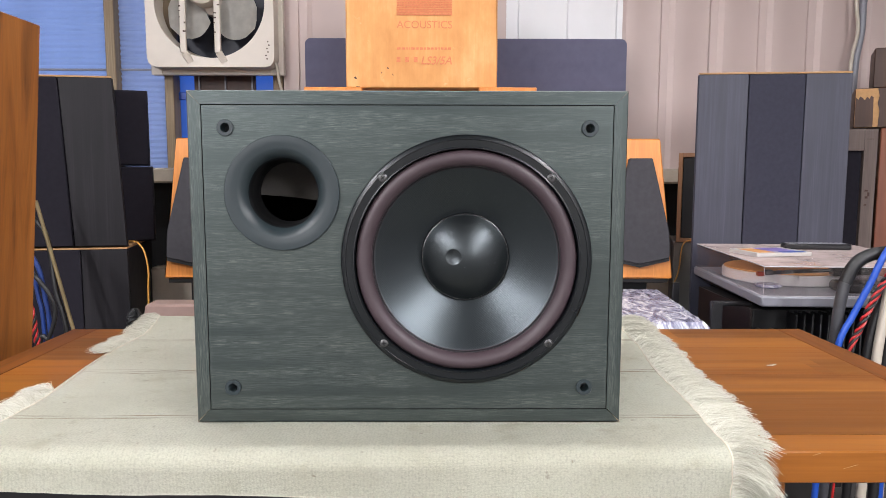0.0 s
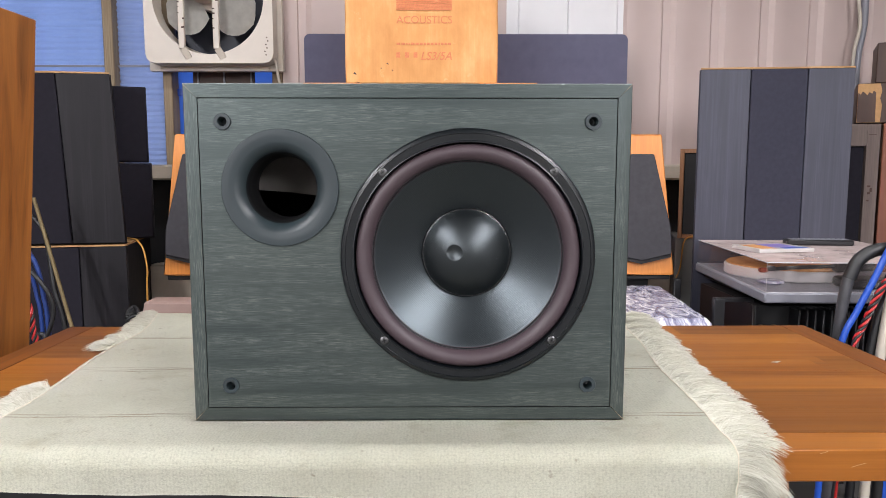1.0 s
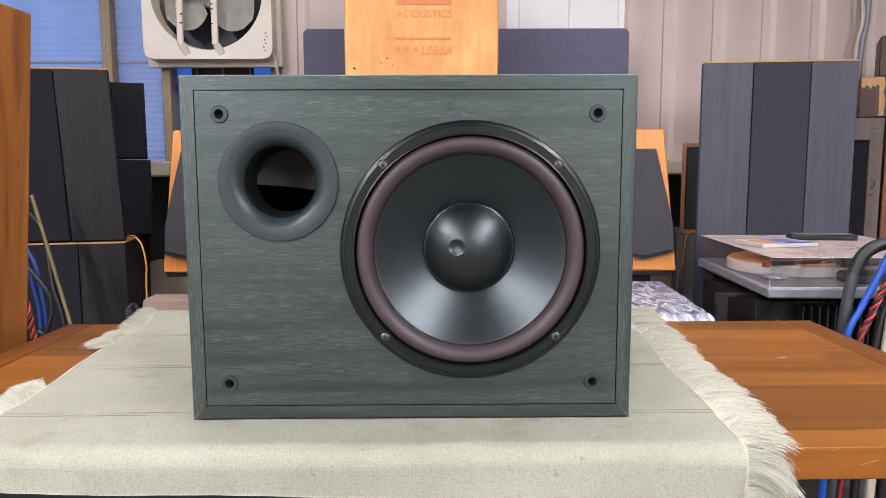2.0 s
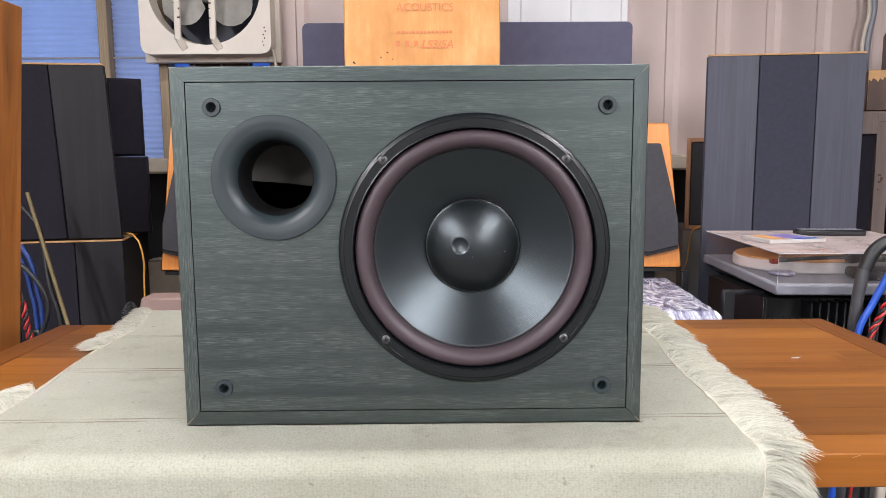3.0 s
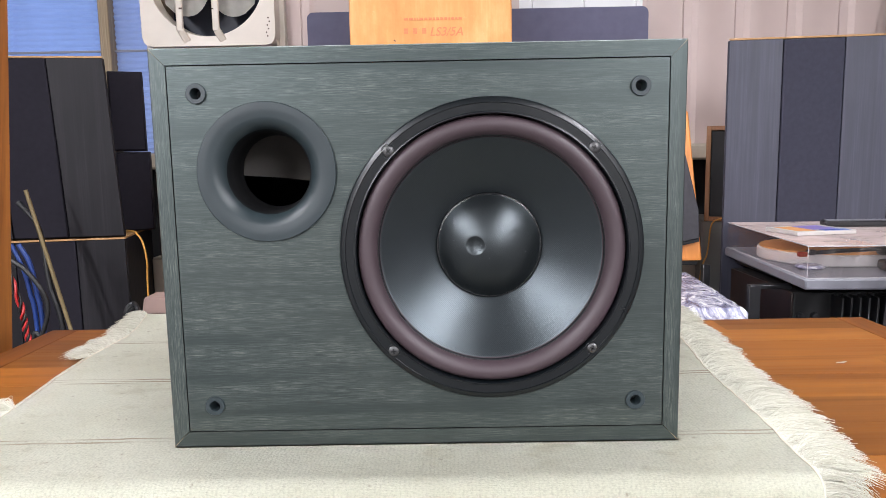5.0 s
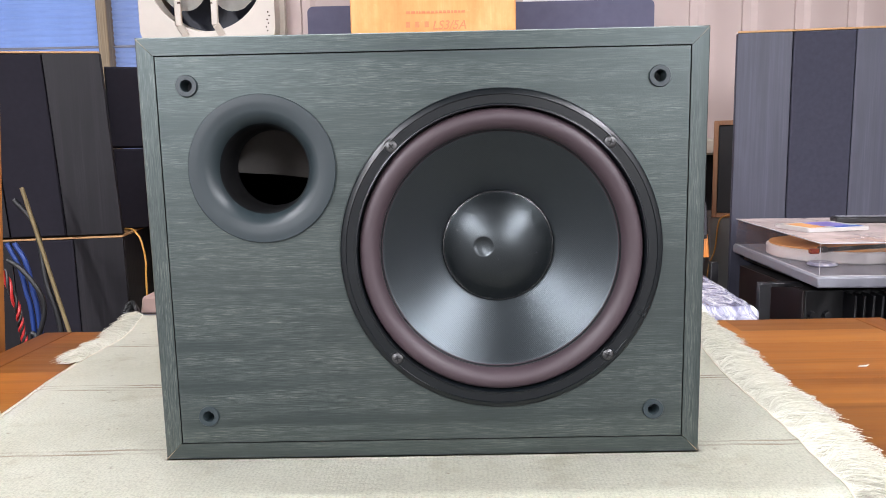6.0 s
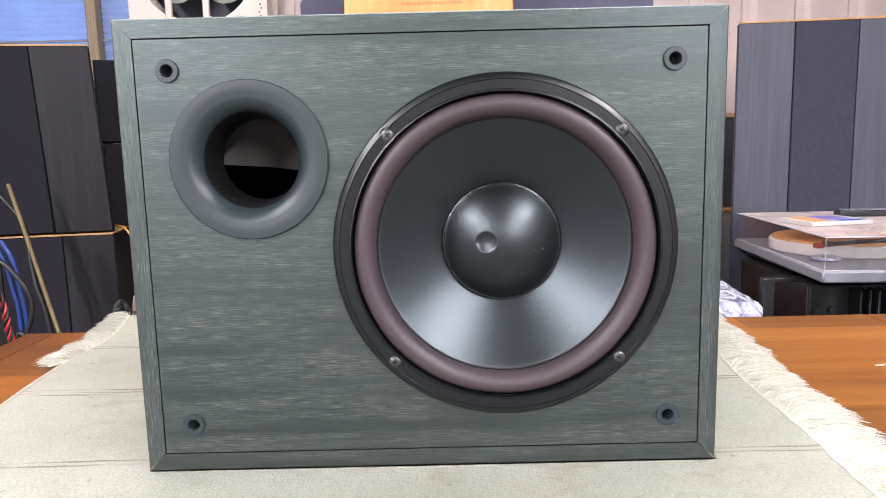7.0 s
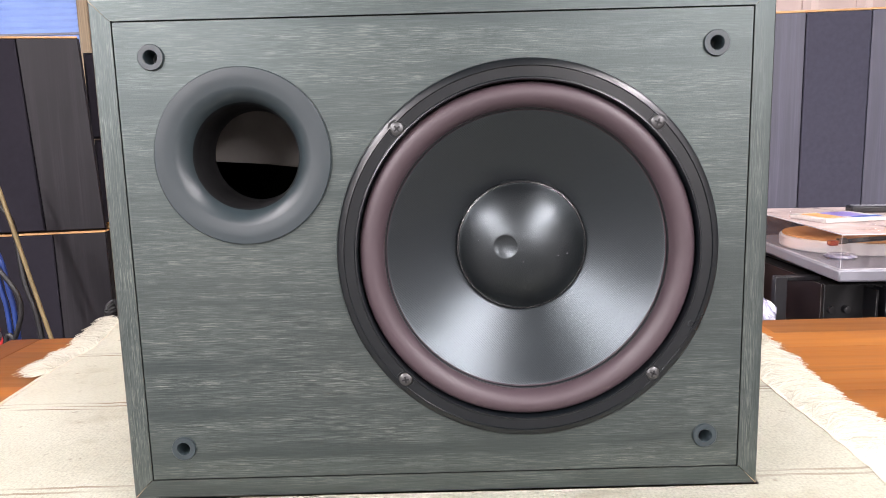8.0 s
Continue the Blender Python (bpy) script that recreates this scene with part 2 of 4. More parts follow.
def cone_cloth():
    """Coated woven cone: fine weave under a satin coat."""
    # Cool colour of the cone's highlights comes from this tint.
    m = Mat("coated_woven_cone", 0.33, spec=1.0).light_tint((0.80, 0.93, 1.0))
    sep = m.n.new("ShaderNodeSeparateXYZ")
    m.link(m.co, sep.inputs[0])
    k = math.pi / 0.0009
    h = m.calc("MULTIPLY", m.calc("SINE", m.calc("MULTIPLY", sep.outputs[0], k)), m.calc("SINE", m.calc("MULTIPLY", sep.outputs[2], k)))
    n = m.noise(35, detail=4)
    m.colour(m.mix(n, (0.002, 0.0028, 0.0034), (0.004, 0.0052, 0.0062)))
    m.gloss(n, 0.30, 0.37)
    m.bump(m.calc("ADD", m.calc("MULTIPLY", h, 0.45), m.calc("MULTIPLY", m.noise(1100, detail=2), 1.4)), 0.36, 0.0002)
    return m.m


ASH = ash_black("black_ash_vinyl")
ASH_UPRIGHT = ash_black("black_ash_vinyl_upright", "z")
RING = plain("black_moulded_plastic", (0.0035, 0.0052, 0.0066), 0.30, vary=0.2, scale=30, bump=0.03)
PORT = plain("satin_black_plastic", (0.020, 0.030, 0.034), 0.40, vary=0.1, scale=40, bump=0.06)
# Inner port wall: its shade is put into a blacker colour.
PORT_SHADE = plain("shaded_port_black", (0.005, 0.005, 0.0055), 0.55, vary=0.2, scale=40, spec=0.3)
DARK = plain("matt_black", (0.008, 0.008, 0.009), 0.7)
SURROUND = plain("mauve_rubber", (0.050, 0.033, 0.039), 0.50, vary=0.16, scale=18, bump=0.08)
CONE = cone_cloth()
WADDING = plain("grey_wadding", (0.16, 0.15, 0.138), 0.95, vary=0.2, scale=60, bump=0.3)


def coated_cap():
    """Lacquered black dome with a grainy coat and hazy smears."""
    # Cap highlights get their cool light colour here.
    m = Mat("glossy_coated_cap", 0.34, spec=0.9).light_tint((0.84, 0.95, 1.0))
    m.colour(m.mix(m.noise(60, detail=5), (0.0020, 0.0026, 0.0030), (0.0040, 0.0050, 0.0056)))
    m.gloss(m.noise(45, detail=5, rough=0.7), 0.26, 0.42)
    m.bump(m.noise(1300, detail=3, rough=0.6), 0.34, 0.0003)
    return m.m


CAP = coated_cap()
GLUE = plain("shiny_black_glue", (0.006, 0.007, 0.008), 0.22, vary=0.3, scale=80, bump=0.2, dist=0.0006, spec=0.8)
STEEL = plain("dull_steel", (0.11, 0.11, 0.112), 0.45, metal=1.0)
MITRE = plain("pale_worn_edge", (0.34, 0.26, 0.17), 0.8, vary=0.4, scale=200)
TAN = plain("bare_chipboard", (0.42, 0.235, 0.100), 0.8, vary=0.3, scale=90)
TABLE = wood("polished_teak", (0.165, 0.050, 0.007), (0.245, 0.082, 0.012), (0.32, 0.122, 0.021), "x", 0.36, streak=24, bump=0.08, spec=0.3, grain=0.4)
TABLE = staves(TABLE)
TABLE_SCAR = plain("scratched_varnish", (0.36, 0.20, 0.09), 0.6)
TABLE_END = wood("polished_teak_end", (0.085, 0.024, 0.005), (0.18, 0.056, 0.009), (0.25, 0.088, 0.016), "y", 0.40, streak=34, bump=0.08, spec=0.3)
ZEBRA = wood("rosewood_veneer", (0.060, 0.018, 0.005), (0.29, 0.098, 0.019), (0.42, 0.160, 0.036), "z", 0.45, streak=16, grain=0.20)
CHERRY = wood("orange_cherry_veneer", (0.55, 0.18, 0.032), (0.66, 0.235, 0.045), (0.74, 0.29, 0.065), "z", 0.40, streak=22)
TEAK = wood("dull_teak_veneer", (0.20, 0.085, 0.035), (0.30, 0.14, 0.06), (0.36, 0.18, 0.08), "z", 0.5, streak=9)
BROWN = wood("dark_brown_veneer", (0.032, 0.013, 0.008), (0.058, 0.025, 0.015), (0.085, 0.039, 0.024), "z", 0.5)
BLACKWOOD = wood("black_woodgrain_vinyl", (0.0080, 0.0072, 0.0090), (0.0118, 0.0106, 0.0130), (0.0200, 0.0180, 0.0215), "z", 0.50, streak=34, spec=0.22)
GREYWOOD = wood("grey_black_woodgrain_vinyl", (0.033, 0.034, 0.051), (0.046, 0.047, 0.068), (0.064, 0.066, 0.091), "z", 0.52, streak=34, spec=0.45)
BLACKCLOTH = plain("black_grille_cloth", (0.017, 0.0155, 0.021), 0.95, spec=0.1, vary=0.2, scale=60, bump=0.3)
CLOTH = plain("dark_grille_cloth", (0.040, 0.040, 0.056), 0.95, spec=0.1, vary=0.2, scale=80, bump=0.3)
GREYCLOTH = plain("grey_grille_cloth", (0.058, 0.056, 0.062), 0.95, spec=0.1, vary=0.2, scale=60, bump=0.3)
BLUECLOTH = plain("blue_grey_cloth", (0.118, 0.117, 0.172), 0.95, spec=0.1, vary=0.16, scale=25, bump=0.3)
RUG = woven("cream_flat_weave_wool", (0.755, 0.755, 0.635), (0.62, 0.61, 0.485))
BINDING = plain("tan_binding_yarn", (0.66, 0.60, 0.49), 0.95, spec=0.1, vary=0.3, scale=120)
FRINGE_M = Mat("cream_wool_yarn", 0.95, spec=0.1)
FRINGE_M.colour(FRINGE_M.ramp(FRINGE_M.n.new("ShaderNodeNewGeometry").outputs["Random Per Island"], (0.0, (0.42, 0.40, 0.32)), (0.35, (0.56, 0.55, 0.46)), (1.0, (0.68, 0.67, 0.59))))
FRINGE = FRINGE_M.m
def cardboard():
    """Brown board with paler rubbed patches and faint upright flutes."""
    m = Mat("brown_cardboard", 0.55, spec=0.4)
    a = m.noise(7, (1.6, 1, 0.7), 6, 0.62)
    b = m.noise(140, (1, 1, 0.03), 3, 0.5)
    c = m.noise(22, detail=5, rough=0.7)
    col = m.ramp(a, (0.32, (0.53, 0.225, 0.064)), (0.50, (0.63, 0.295, 0.093)), (0.70, (0.73, 0.395, 0.160)))
    col = m.mix(m.ramp(b, (0.40, (0.22,) * 3), (0.60, (0, 0, 0))), col, (0.52, 0.235, 0.070))
    col = m.mix(m.ramp(c, (0.62, (0, 0, 0)), (0.72, (0.30,) * 3)), col, (0.86, 0.58, 0.32))
    m.colour(col)
    m.bump(m.calc("ADD", m.noise(9, detail=4), m.calc("MULTIPLY", b, 0.08)), 0.5, 0.006)
    return m.m


CARTON = cardboard()
INK = plain("red_print", (0.60, 0.19, 0.075), 0.7, vary=0.25, scale=160)
WALLPAINT = plain("pinkish_cream_painted_metal", (0.50, 0.395, 0.365), 0.45, vary=0.07, scale=5)
WALLWHITE = plain("white_painted_metal", (0.72, 0.71, 0.72), 0.40, vary=0.05, scale=5)
ENAMEL = plain("yellowed_white_enamel", (0.55, 0.49, 0.42), 0.38, vary=0.10, scale=12)
GRIME = plain("grimy_grey_enamel", (0.56, 0.54, 0.49), 0.55, vary=0.30, scale=25)
TIMBER = wood("old_window_timber", (0.16, 0.11, 0.06), (0.25, 0.18, 0.11), (0.33, 0.26, 0.17), "z", 0.6)
SILL = plain("dusty_cream_sill", (0.48, 0.42, 0.34), 0.7, vary=0.25, scale=15)
CONCRETE = plain("grey_concrete", (0.10, 0.095, 0.09), 0.85, vary=0.2, scale=6, bump=0.2)
BACKWALL = plain("dull_brown_grey_wall", (0.13, 0.12, 0.11), 0.85, vary=0.15, scale=3)
CEIL = plain("off_white_ceiling", (0.32, 0.31, 0.30), 0.85, vary=0.08, scale=3)
SIDEWALL = plain("dull_grey_wall_paint", (0.20, 0.19, 0.185), 0.85, vary=0.12, scale=3)
SHEET = light_sheet("blue_translucent_sheeting", (0.50, 0.62, 0.86))
DULLSHEET = light_sheet("greyed_translucent_sheeting", (0.50, 0.57, 0.74))
BLUEPANE = light_sheet("deep_blue_pane", (0.08, 0.20, 0.58))
SMOKE = clear_plastic("clear_acrylic", (0.97, 0.96, 0.96), dust=0.012)
EDGE_GLINT = plain("acrylic_edge_glint", (0.55, 0.53, 0.55), 0.2, vary=0.1, scale=20)
DUSTY = clear_plastic("dusty_clear_acrylic", (0.95, 0.93, 0.93), 0.12, 0.42)
PINKPLASTIC = plain("dusty_rose_plastic", (0.46, 0.32, 0.28), 0.35, vary=0.1, scale=20)
SILVER = plain("grey_silver_paint", (0.20, 0.20, 0.23), 0.4, vary=0.1, scale=30)
PLATTER = plain("pale_acrylic", (0.62, 0.60, 0.60), 0.3, vary=0.06, scale=20)
MAT_ORANGE = plain("orange_cork_mat", (0.62, 0.30, 0.11), 0.8, vary=0.15, scale=60)
METAL_BLACK = plain("black_painted_steel", (0.012, 0.012, 0.014), 0.35, vary=0.3, scale=40)
MAROON = plain("dark_maroon_panel", (0.011, 0.004, 0.004), 0.4, vary=0.3, scale=10)
FOIL = foil_wrap()
BLUE = plain("blue_cable_jacket", (0.012, 0.070, 0.40), 0.4)
# Darker copy of BLUE for the left cables; shade is in the colour.
SHADED_BLUE = plain("shaded_blue_cable_jacket", (0.010, 0.035, 0.17), 0.45)
NAVYBOARD = plain("dark_navy_board", (0.010, 0.014, 0.030), 0.5, vary=0.3, scale=8)
STICK = plain("weathered_cane", (0.17, 0.125, 0.055), 0.6, vary=0.3, scale=25)
RED = plain("red_cable_jacket", (0.42, 0.02, 0.02), 0.4)
DEEPRED = plain("deep_red_plastic", (0.16, 0.008, 0.010), 0.35)
BLACKRUBBER = plain("black_cable_rubber", (0.012, 0.012, 0.013), 0.45)
GREYTUBE = plain("greyed_black_tube", (0.05, 0.05, 0.055), 0.4, vary=0.4, scale=30)
IVORY = plain("ivory_cable_jacket", (0.48, 0.43, 0.36), 0.5)
YELLOW = plain("amber_cable_jacket", (0.50, 0.24, 0.05), 0.45)
PAPER = plain("glossy_print_paper", (0.52, 0.49, 0.47), 0.3)
VIOLET = plain("violet_print", (0.26, 0.20, 0.55), 0.3)
GREYCARTON = plain("grey_green_board", (0.16, 0.16, 0.15), 0.7, vary=0.12, scale=12)
TAUPE = wood("scuffed_taupe_veneer", (0.085, 0.060, 0.052), (0.135, 0.100, 0.088), (0.180, 0.138, 0.122), "z", 0.5)
RUST = wood("red_brown_panel", (0.16, 0.05, 0.028), (0.24, 0.078, 0.042), (0.30, 0.11, 0.06), "z", 0.5)


def glow(name, c, strength):
    m = Mat(name, 0.5)
    m.colour(c)
    m.b.inputs["Emission Color"].default_value = (*c, 1)
    m.b.inputs["Emission Strength"].default_value = strength
    return m.m


GLOW = glow("fluorescent_glass", (0.93, 0.97, 1.0), 12.0)


# ---- the room ----
def structure(name, bm, material, label, smooth=35):
    return tagged(part(name, bm, material, None, "", smooth), label, name.split("_")[0], kind="structure")


structure("floor", block(-3.2, 3.4, -8.4, 2.35, -0.10, 0.0), CONCRETE, "bare grey concrete workshop floor")
# Ceiling and these walls are unseen; dull tones keep bounce and reflections low.
structure("ceiling", block(-3.2, 3.4, -8.4, 2.35, 2.75, 2.85), CEIL, "unseen off-white ceiling with fluorescent lamps")
structure("wall_south", block(-3.2, 3.4, -8.5, -8.4, 0, 2.75), BACKWALL, "unseen dull wall added to close the room")
structure("wall_west", block(-3.3, -3.2, -8.4, 2.35, 0, 2.75), SIDEWALL, "unseen dull side wall added to close the room")
structure("wall_east", block(3.4, 3.5, -8.4, 2.35, 0, 2.75), SIDEWALL, "unseen dull side wall added to close the room")
WALL_Y = 2.20


def ribbed_sheet(x0, x1, z0, z1, period=0.198, start=0.0, deep=0.009):
    """Metal sheeting with upright trapezoid ribs, facing -y."""
    bm = bmesh.new()
    xs = []
    x = x0 + start
    while x < x1:
        for dx, dy in ((0, 0), (0.003, -0.006), (0.006, 0), (0.036, 0), (0.058, deep), (0.108, deep), (0.134, 0)):
            if x + dx < x1:
                xs.append((x + dx, WALL_Y - dy))
        x += period
    xs = [(x0, WALL_Y)] + [p for p in xs if p[0] > x0] + [(x1, WALL_Y)]
    rows = [[bm.verts.new((px, py, z)) for px, py in xs] for z in (z0, z1)]
    back = [[bm.verts.new((px, WALL_Y + 0.03, z)) for px in (x0, x1)] for z in (z0, z1)]
    for k in range(len(xs) - 1):
        bm.faces.new((rows[0][k], rows[0][k + 1], rows[1][k + 1], rows[1][k]))
    bm.faces.new((back[0][0], back[0][1], back[1][1], back[1][0]))
    return bm


structure("wall_north_beige", ribbed_sheet(-0.59, 0.31, 1.03, 2.75, start=0.062), WALLPAINT, "cream ribbed metal wall sheeting", 20)
structure("wall_north_white", ribbed_sheet(0.31, 0.78, 1.03, 2.75, start=0.046, deep=0.007), WALLWHITE, "bright white ribbed metal wall sheet", 20)
structure("wall_north_cream", ribbed_sheet(0.78, 3.40, 1.03, 2.75, start=-0.045), WALLPAINT, "pinkish cream ribbed metal wall sheeting", 20)
# Dark of the opening under the ledge, put in as a black wall.
structure("wall_north_base", block(-3.2, 3.4, 2.25, 2.35, 0, 1.0), DARK, "matt black wall in place of the dark opening below the ledge")
structure("wall_north_side", block(-3.2, -2.2, 2.20, 2.35, 1.0, 2.75), CEIL, "plain wall beside the window")
structure("ledge", block(-2.2, 3.4, 2.06, 2.25, 0.975, 1.035, 0.008), SILL, "dusty cream ledge along the metal wall")

# window with fluted blue sheeting, posts and a dark lower pane
window = tagged(new("window_1"), "timber window filled with fluted blue translucent sheeting", "window", kind="structure")


def fluted(x0, x1, z0, z1, y, pitch=0.0225, deep=0.004):
    bm = bmesh.new()
    n = int((z1 - z0) / pitch * 4)
    rows = []
    for k in range(n + 1):
        z = z0 + (z1 - z0) * k / n
        dy = deep * math.sin(2 * math.pi * (z - z0) / pitch)
        rows.append((bm.verts.new((x0, y + dy, z)), bm.verts.new((x1, y + dy, z))))
    for a, b in zip(rows, rows[1:]):
        bm.faces.new((a[0], a[1], b[1], b[0]))
    return bm


part("pane", fluted(-2.20, -1.30, 1.03, 2.45, 2.24), SHEET, window)
part("pane", fluted(-1.262, -1.07, 1.03, 2.45, 2.24), DULLSHEET, window)
part("pane", fluted(-1.034, -0.632, 1.03, 2.45, 2.264, 0.2, 0.0004), BLUEPANE, window, "dark blue glass pane")
for x0, x1, z0, z1 in ((-1.302, -1.262, 1.03, 2.45), (-1.07, -1.034, 1.03, 2.45), (-0.632, -0.592, 1.03, 2.45)):
    part("post", block(x0, x1, 2.19, 2.28, z0, z1, 0.003), TIMBER, window)
part("lintel", block(-2.2, -0.592, 2.19, 2.28, 2.45, 2.75), TIMBER, window)
part("dark_board", block(-0.968, -0.716, 2.245, 2.258, 1.03, 1.46, 0.002), BROWN, window, "dark board behind the pane")
for x in (-0.945, -0.838, -0.728):
    part("glazing_bar", block(x - 0.003, x + 0.003, 2.236, 2.2445, 1.03, 1.46), SILVER, window)
part("dark_board", block(-1.030, -0.640, 2.246, 2.258, 1.4605, 2.10, 0.002), NAVYBOARD, window, "dark navy board behind the fan")
part("rail", block(-1.034, -0.968, 2.245, 2.258, 1.315, 1.345, 0.002), BLUE, window, "blue painted rail")
part("rail", block(-2.20, -1.302, 2.222, 2.232, 1.428, 1.436, 0.001), SILVER, window)
part("rail", block(-1.262, -1.07, 2.222, 2.232, 1.428, 1.436, 0.001), SILVER, window)


# dusk sky outside the window
m = Mat("dusk_sky_glow", 1.0)
em = m.n.new("ShaderNodeEmission")
em.inputs[1].default_value = 1.6
m.link(m.ramp(m.noise(0.6, detail=2), (0.3, (0.36, 0.47, 0.84)), (0.7, (0.56, 0.66, 0.96))), em.inputs[0])
m.link(em.outputs[0], m.n["Material Output"].inputs[0])
structure("backdrop", block(-4.5, 1.5, 3.4, 3.42, 0.0, 4.0), m.m, "blue dusk sky outside the window")


# ---- the subwoofer ----
W, H, D, T = 0.2305, 0.3565, 0.38, 0.0142
sub = thing("subwoofer", (0, 0, 0.7536), "black ash vinyl subwoofer with large woofer and flared port", "subwoofer")


def board(name, quad):
    """One mitred side board: its front outline in x and z, run back by the depth."""
    bm = prism(quad, 0.0, D)
    outer = [e for e in bm.edges if all(abs(v.co.y) < 1e-6 and (abs(abs(v.co.x) - W) < 1e-5 or abs(v.co.z - H) < 1e-5 or abs(v.co.z) < 1e-5) for v in e.verts)]
    bmesh.ops.bevel(bm, geom=outer, offset=0.0009, segments=1, affect="EDGES", profile=0.5)
    return part(name, bm, ASH_UPRIGHT if name == "side_board" else ASH, sub)


i, g = W - T, T
board("top_board", [(-W, H), (W, H), (i, H - g), (-i, H - g)])
board("bottom_board", [(-W, 0), (-i, g), (i, g), (W, 0)])
board("side_board", [(-W, 0), (-W, H), (-i, H - g), (-i, g)])
board("side_board", [(W, 0), (i, g), (i, H - g), (W, H)])
part("back_panel", block(-i, i, D - 0.018, D - 0.002, g, H - g), DARK, sub)
for sx in (-1, 1):
    # worn pale edge along the lower mitres
    part("worn_mitre", prism([(sx * (W - 0.0006), 0.0004), (sx * (W - 0.0002), 0.0011), (sx * (i + 0.0002), g + 0.0004), (sx * (i + 0.0010), g + 0.0001)], -0.0004, 0.001), MITRE, sub, "pale chipped mitre edge")
    part("worn_mitre", prism([(sx * (W - 0.0004), H - 0.0004), (sx * (W - 0.0002), H - 0.0008), (sx * (i + 0.0002), H - g - 0.0002), (sx * (i + 0.0006), H - g)], -0.0003, 0.001), MITRE, sub, "pale chipped mitre edge")

DX, DZ, PX, PZ = 0.0620, 0.1778, -0.133, 0.250
bm = bmesh.new()
gap = 0.0011
outer = [bm.verts.new((sx * (i - gap), 0.0, z)) for sx, z in ((-1, g + gap), (1, g + gap), (1, H - g - gap), (-1, H - g - gap))]
loops = [outer]
for cx, cz, r, n in ((DX, DZ, 0.124, 96), (PX, PZ, 0.055, 72)) + tuple((sx * 0.1908, z, 0.0062, 20) for sx in (-1, 1) for z in (0.0393, 0.3180)):
    loops.append([bm.verts.new((cx + r * math.cos(2 * math.pi * k / n), 0.0, cz + r * math.sin(2 * math.pi * k / n))) for k in range(n)])
edges = [bm.edges.new((a, b)) for loop in loops for a, b in zip(loop, loop[1:] + loop[:1])]
bmesh.ops.triangle_fill(bm, edges=edges, use_beauty=True, use_dissolve=False)
back = bmesh.ops.extrude_face_region(bm, geom=list(bm.faces))["geom"]
for v in back:
    if isinstance(v, bmesh.types.BMVert):
        v.co.y += 0.018
part("baffle", bm, ASH, sub)

# woofer: chassis ring, roll surround, cone, cap, screws
def arc(r0, y0, r1, y1, n, bulge):
    """Points from one rim to another, bulging towards -y."""
    out = []
    for k in range(n + 1):
        t = k / n
        out.append((r0 + (r1 - r0) * (0.5 - 0.5 * math.cos(math.pi * t)), y0 + (y1 - y0) * t - bulge * math.sin(math.pi * t)))
    return out


woofer = part("woofer", lathe([(0.1255, 0.0), (0.1335, 0.0), (0.1338, -0.0018), (0.1330, -0.0046), (0.1316, -0.0058), (0.1285, -0.0064),
                               (0.1280, -0.0056), (0.1212, -0.0056), (0.1206, -0.0066), (0.1196, -0.0068), (0.1190, -0.0058), (0.1186, 0.000),
                               (0.1186, 0.006), (0.1255, 0.006)], DX, DZ, 144, closed=True), RING, sub, "black moulded chassis ring")
part("surround", lathe([(0.1188, 0.0045), (0.1183, 0.0025)] + arc(0.1180, 0.0015, 0.1008, 0.0040, 20, 0.0092) + [(0.0995, 0.0055), (0.0990, 0.0065)], DX, DZ, 144), SURROUND, woofer, "mauve rubber roll surround")
cone_profile = [(0.1012, 0.0052)] + [(0.1008 - 0.0553 * t, 0.0052 + 0.0345 * t + 0.0010 * math.sin(math.pi * t)) for t in (k / 14 for k in range(15))] + [(0.030, 0.047)]
part("cone", lathe(cone_profile, DX, DZ, 144), CONE, woofer, "black coated woven cone")
part("cone_edge", lathe([(0.1016, 0.0043), (0.1010, 0.0036), (0.1002, 0.0038), (0.0996, 0.0052)], DX, DZ, 144), RING, woofer)
CAP_R, CAP_RISE = 0.0468, 0.0185
BALL = (CAP_R ** 2 + CAP_RISE ** 2) / (2 * CAP_RISE)


def dome(r):
    """How deep the cap's surface lies at a distance from its middle."""
    return 0.0352 - (math.sqrt(BALL ** 2 - r * r) - (BALL - CAP_RISE))


bm = lathe([(0.0492, 0.0380), (0.0486, 0.0362), (0.0476, 0.0354)] + [(CAP_R * (1 - k / 60), dome(CAP_R * (1 - k / 60))) for k in range(61)], DX, DZ, 160)
for v in bm.verts:
    # thumb dent pressed into the dome, with a sharp lower lip
    d = math.hypot(v.co.x - (DX - 0.0135), v.co.z - (DZ + 0.0020))
    if d < 0.0085 and v.co.y < 0.034:
        v.co.y += 0.0024 * (1 - (d / 0.0085) ** 2) ** 0.9
part("dust_cap", bm, CAP, woofer, "glossy black dust cap with a pressed dent", 60)
bm = lathe([(0.0498, 0.0384), (0.0494, 0.0362), (0.0486, 0.0352), (0.0477, 0.0350), (0.0471, 0.0356)], DX, DZ, 96)
part("glue_bead", bm, GLUE, woofer, "glossy ring of glue round the cap")
for dx, dz, r in ((0.0325, -0.0050, 0.0009), (0.0255, -0.0060, 0.0006), (-0.0010, -0.0095, 0.0006), (-0.0330, 0.0060, 0.0004)):
    y = dome(math.hypot(dx, dz))
    part("dust_speck", lathe([(0, y - 0.0004), (r * 0.6, y - 0.0002), (r * 0.6, y + 0.0008)], DX + dx, DZ + dz, 8), SILVER, woofer)
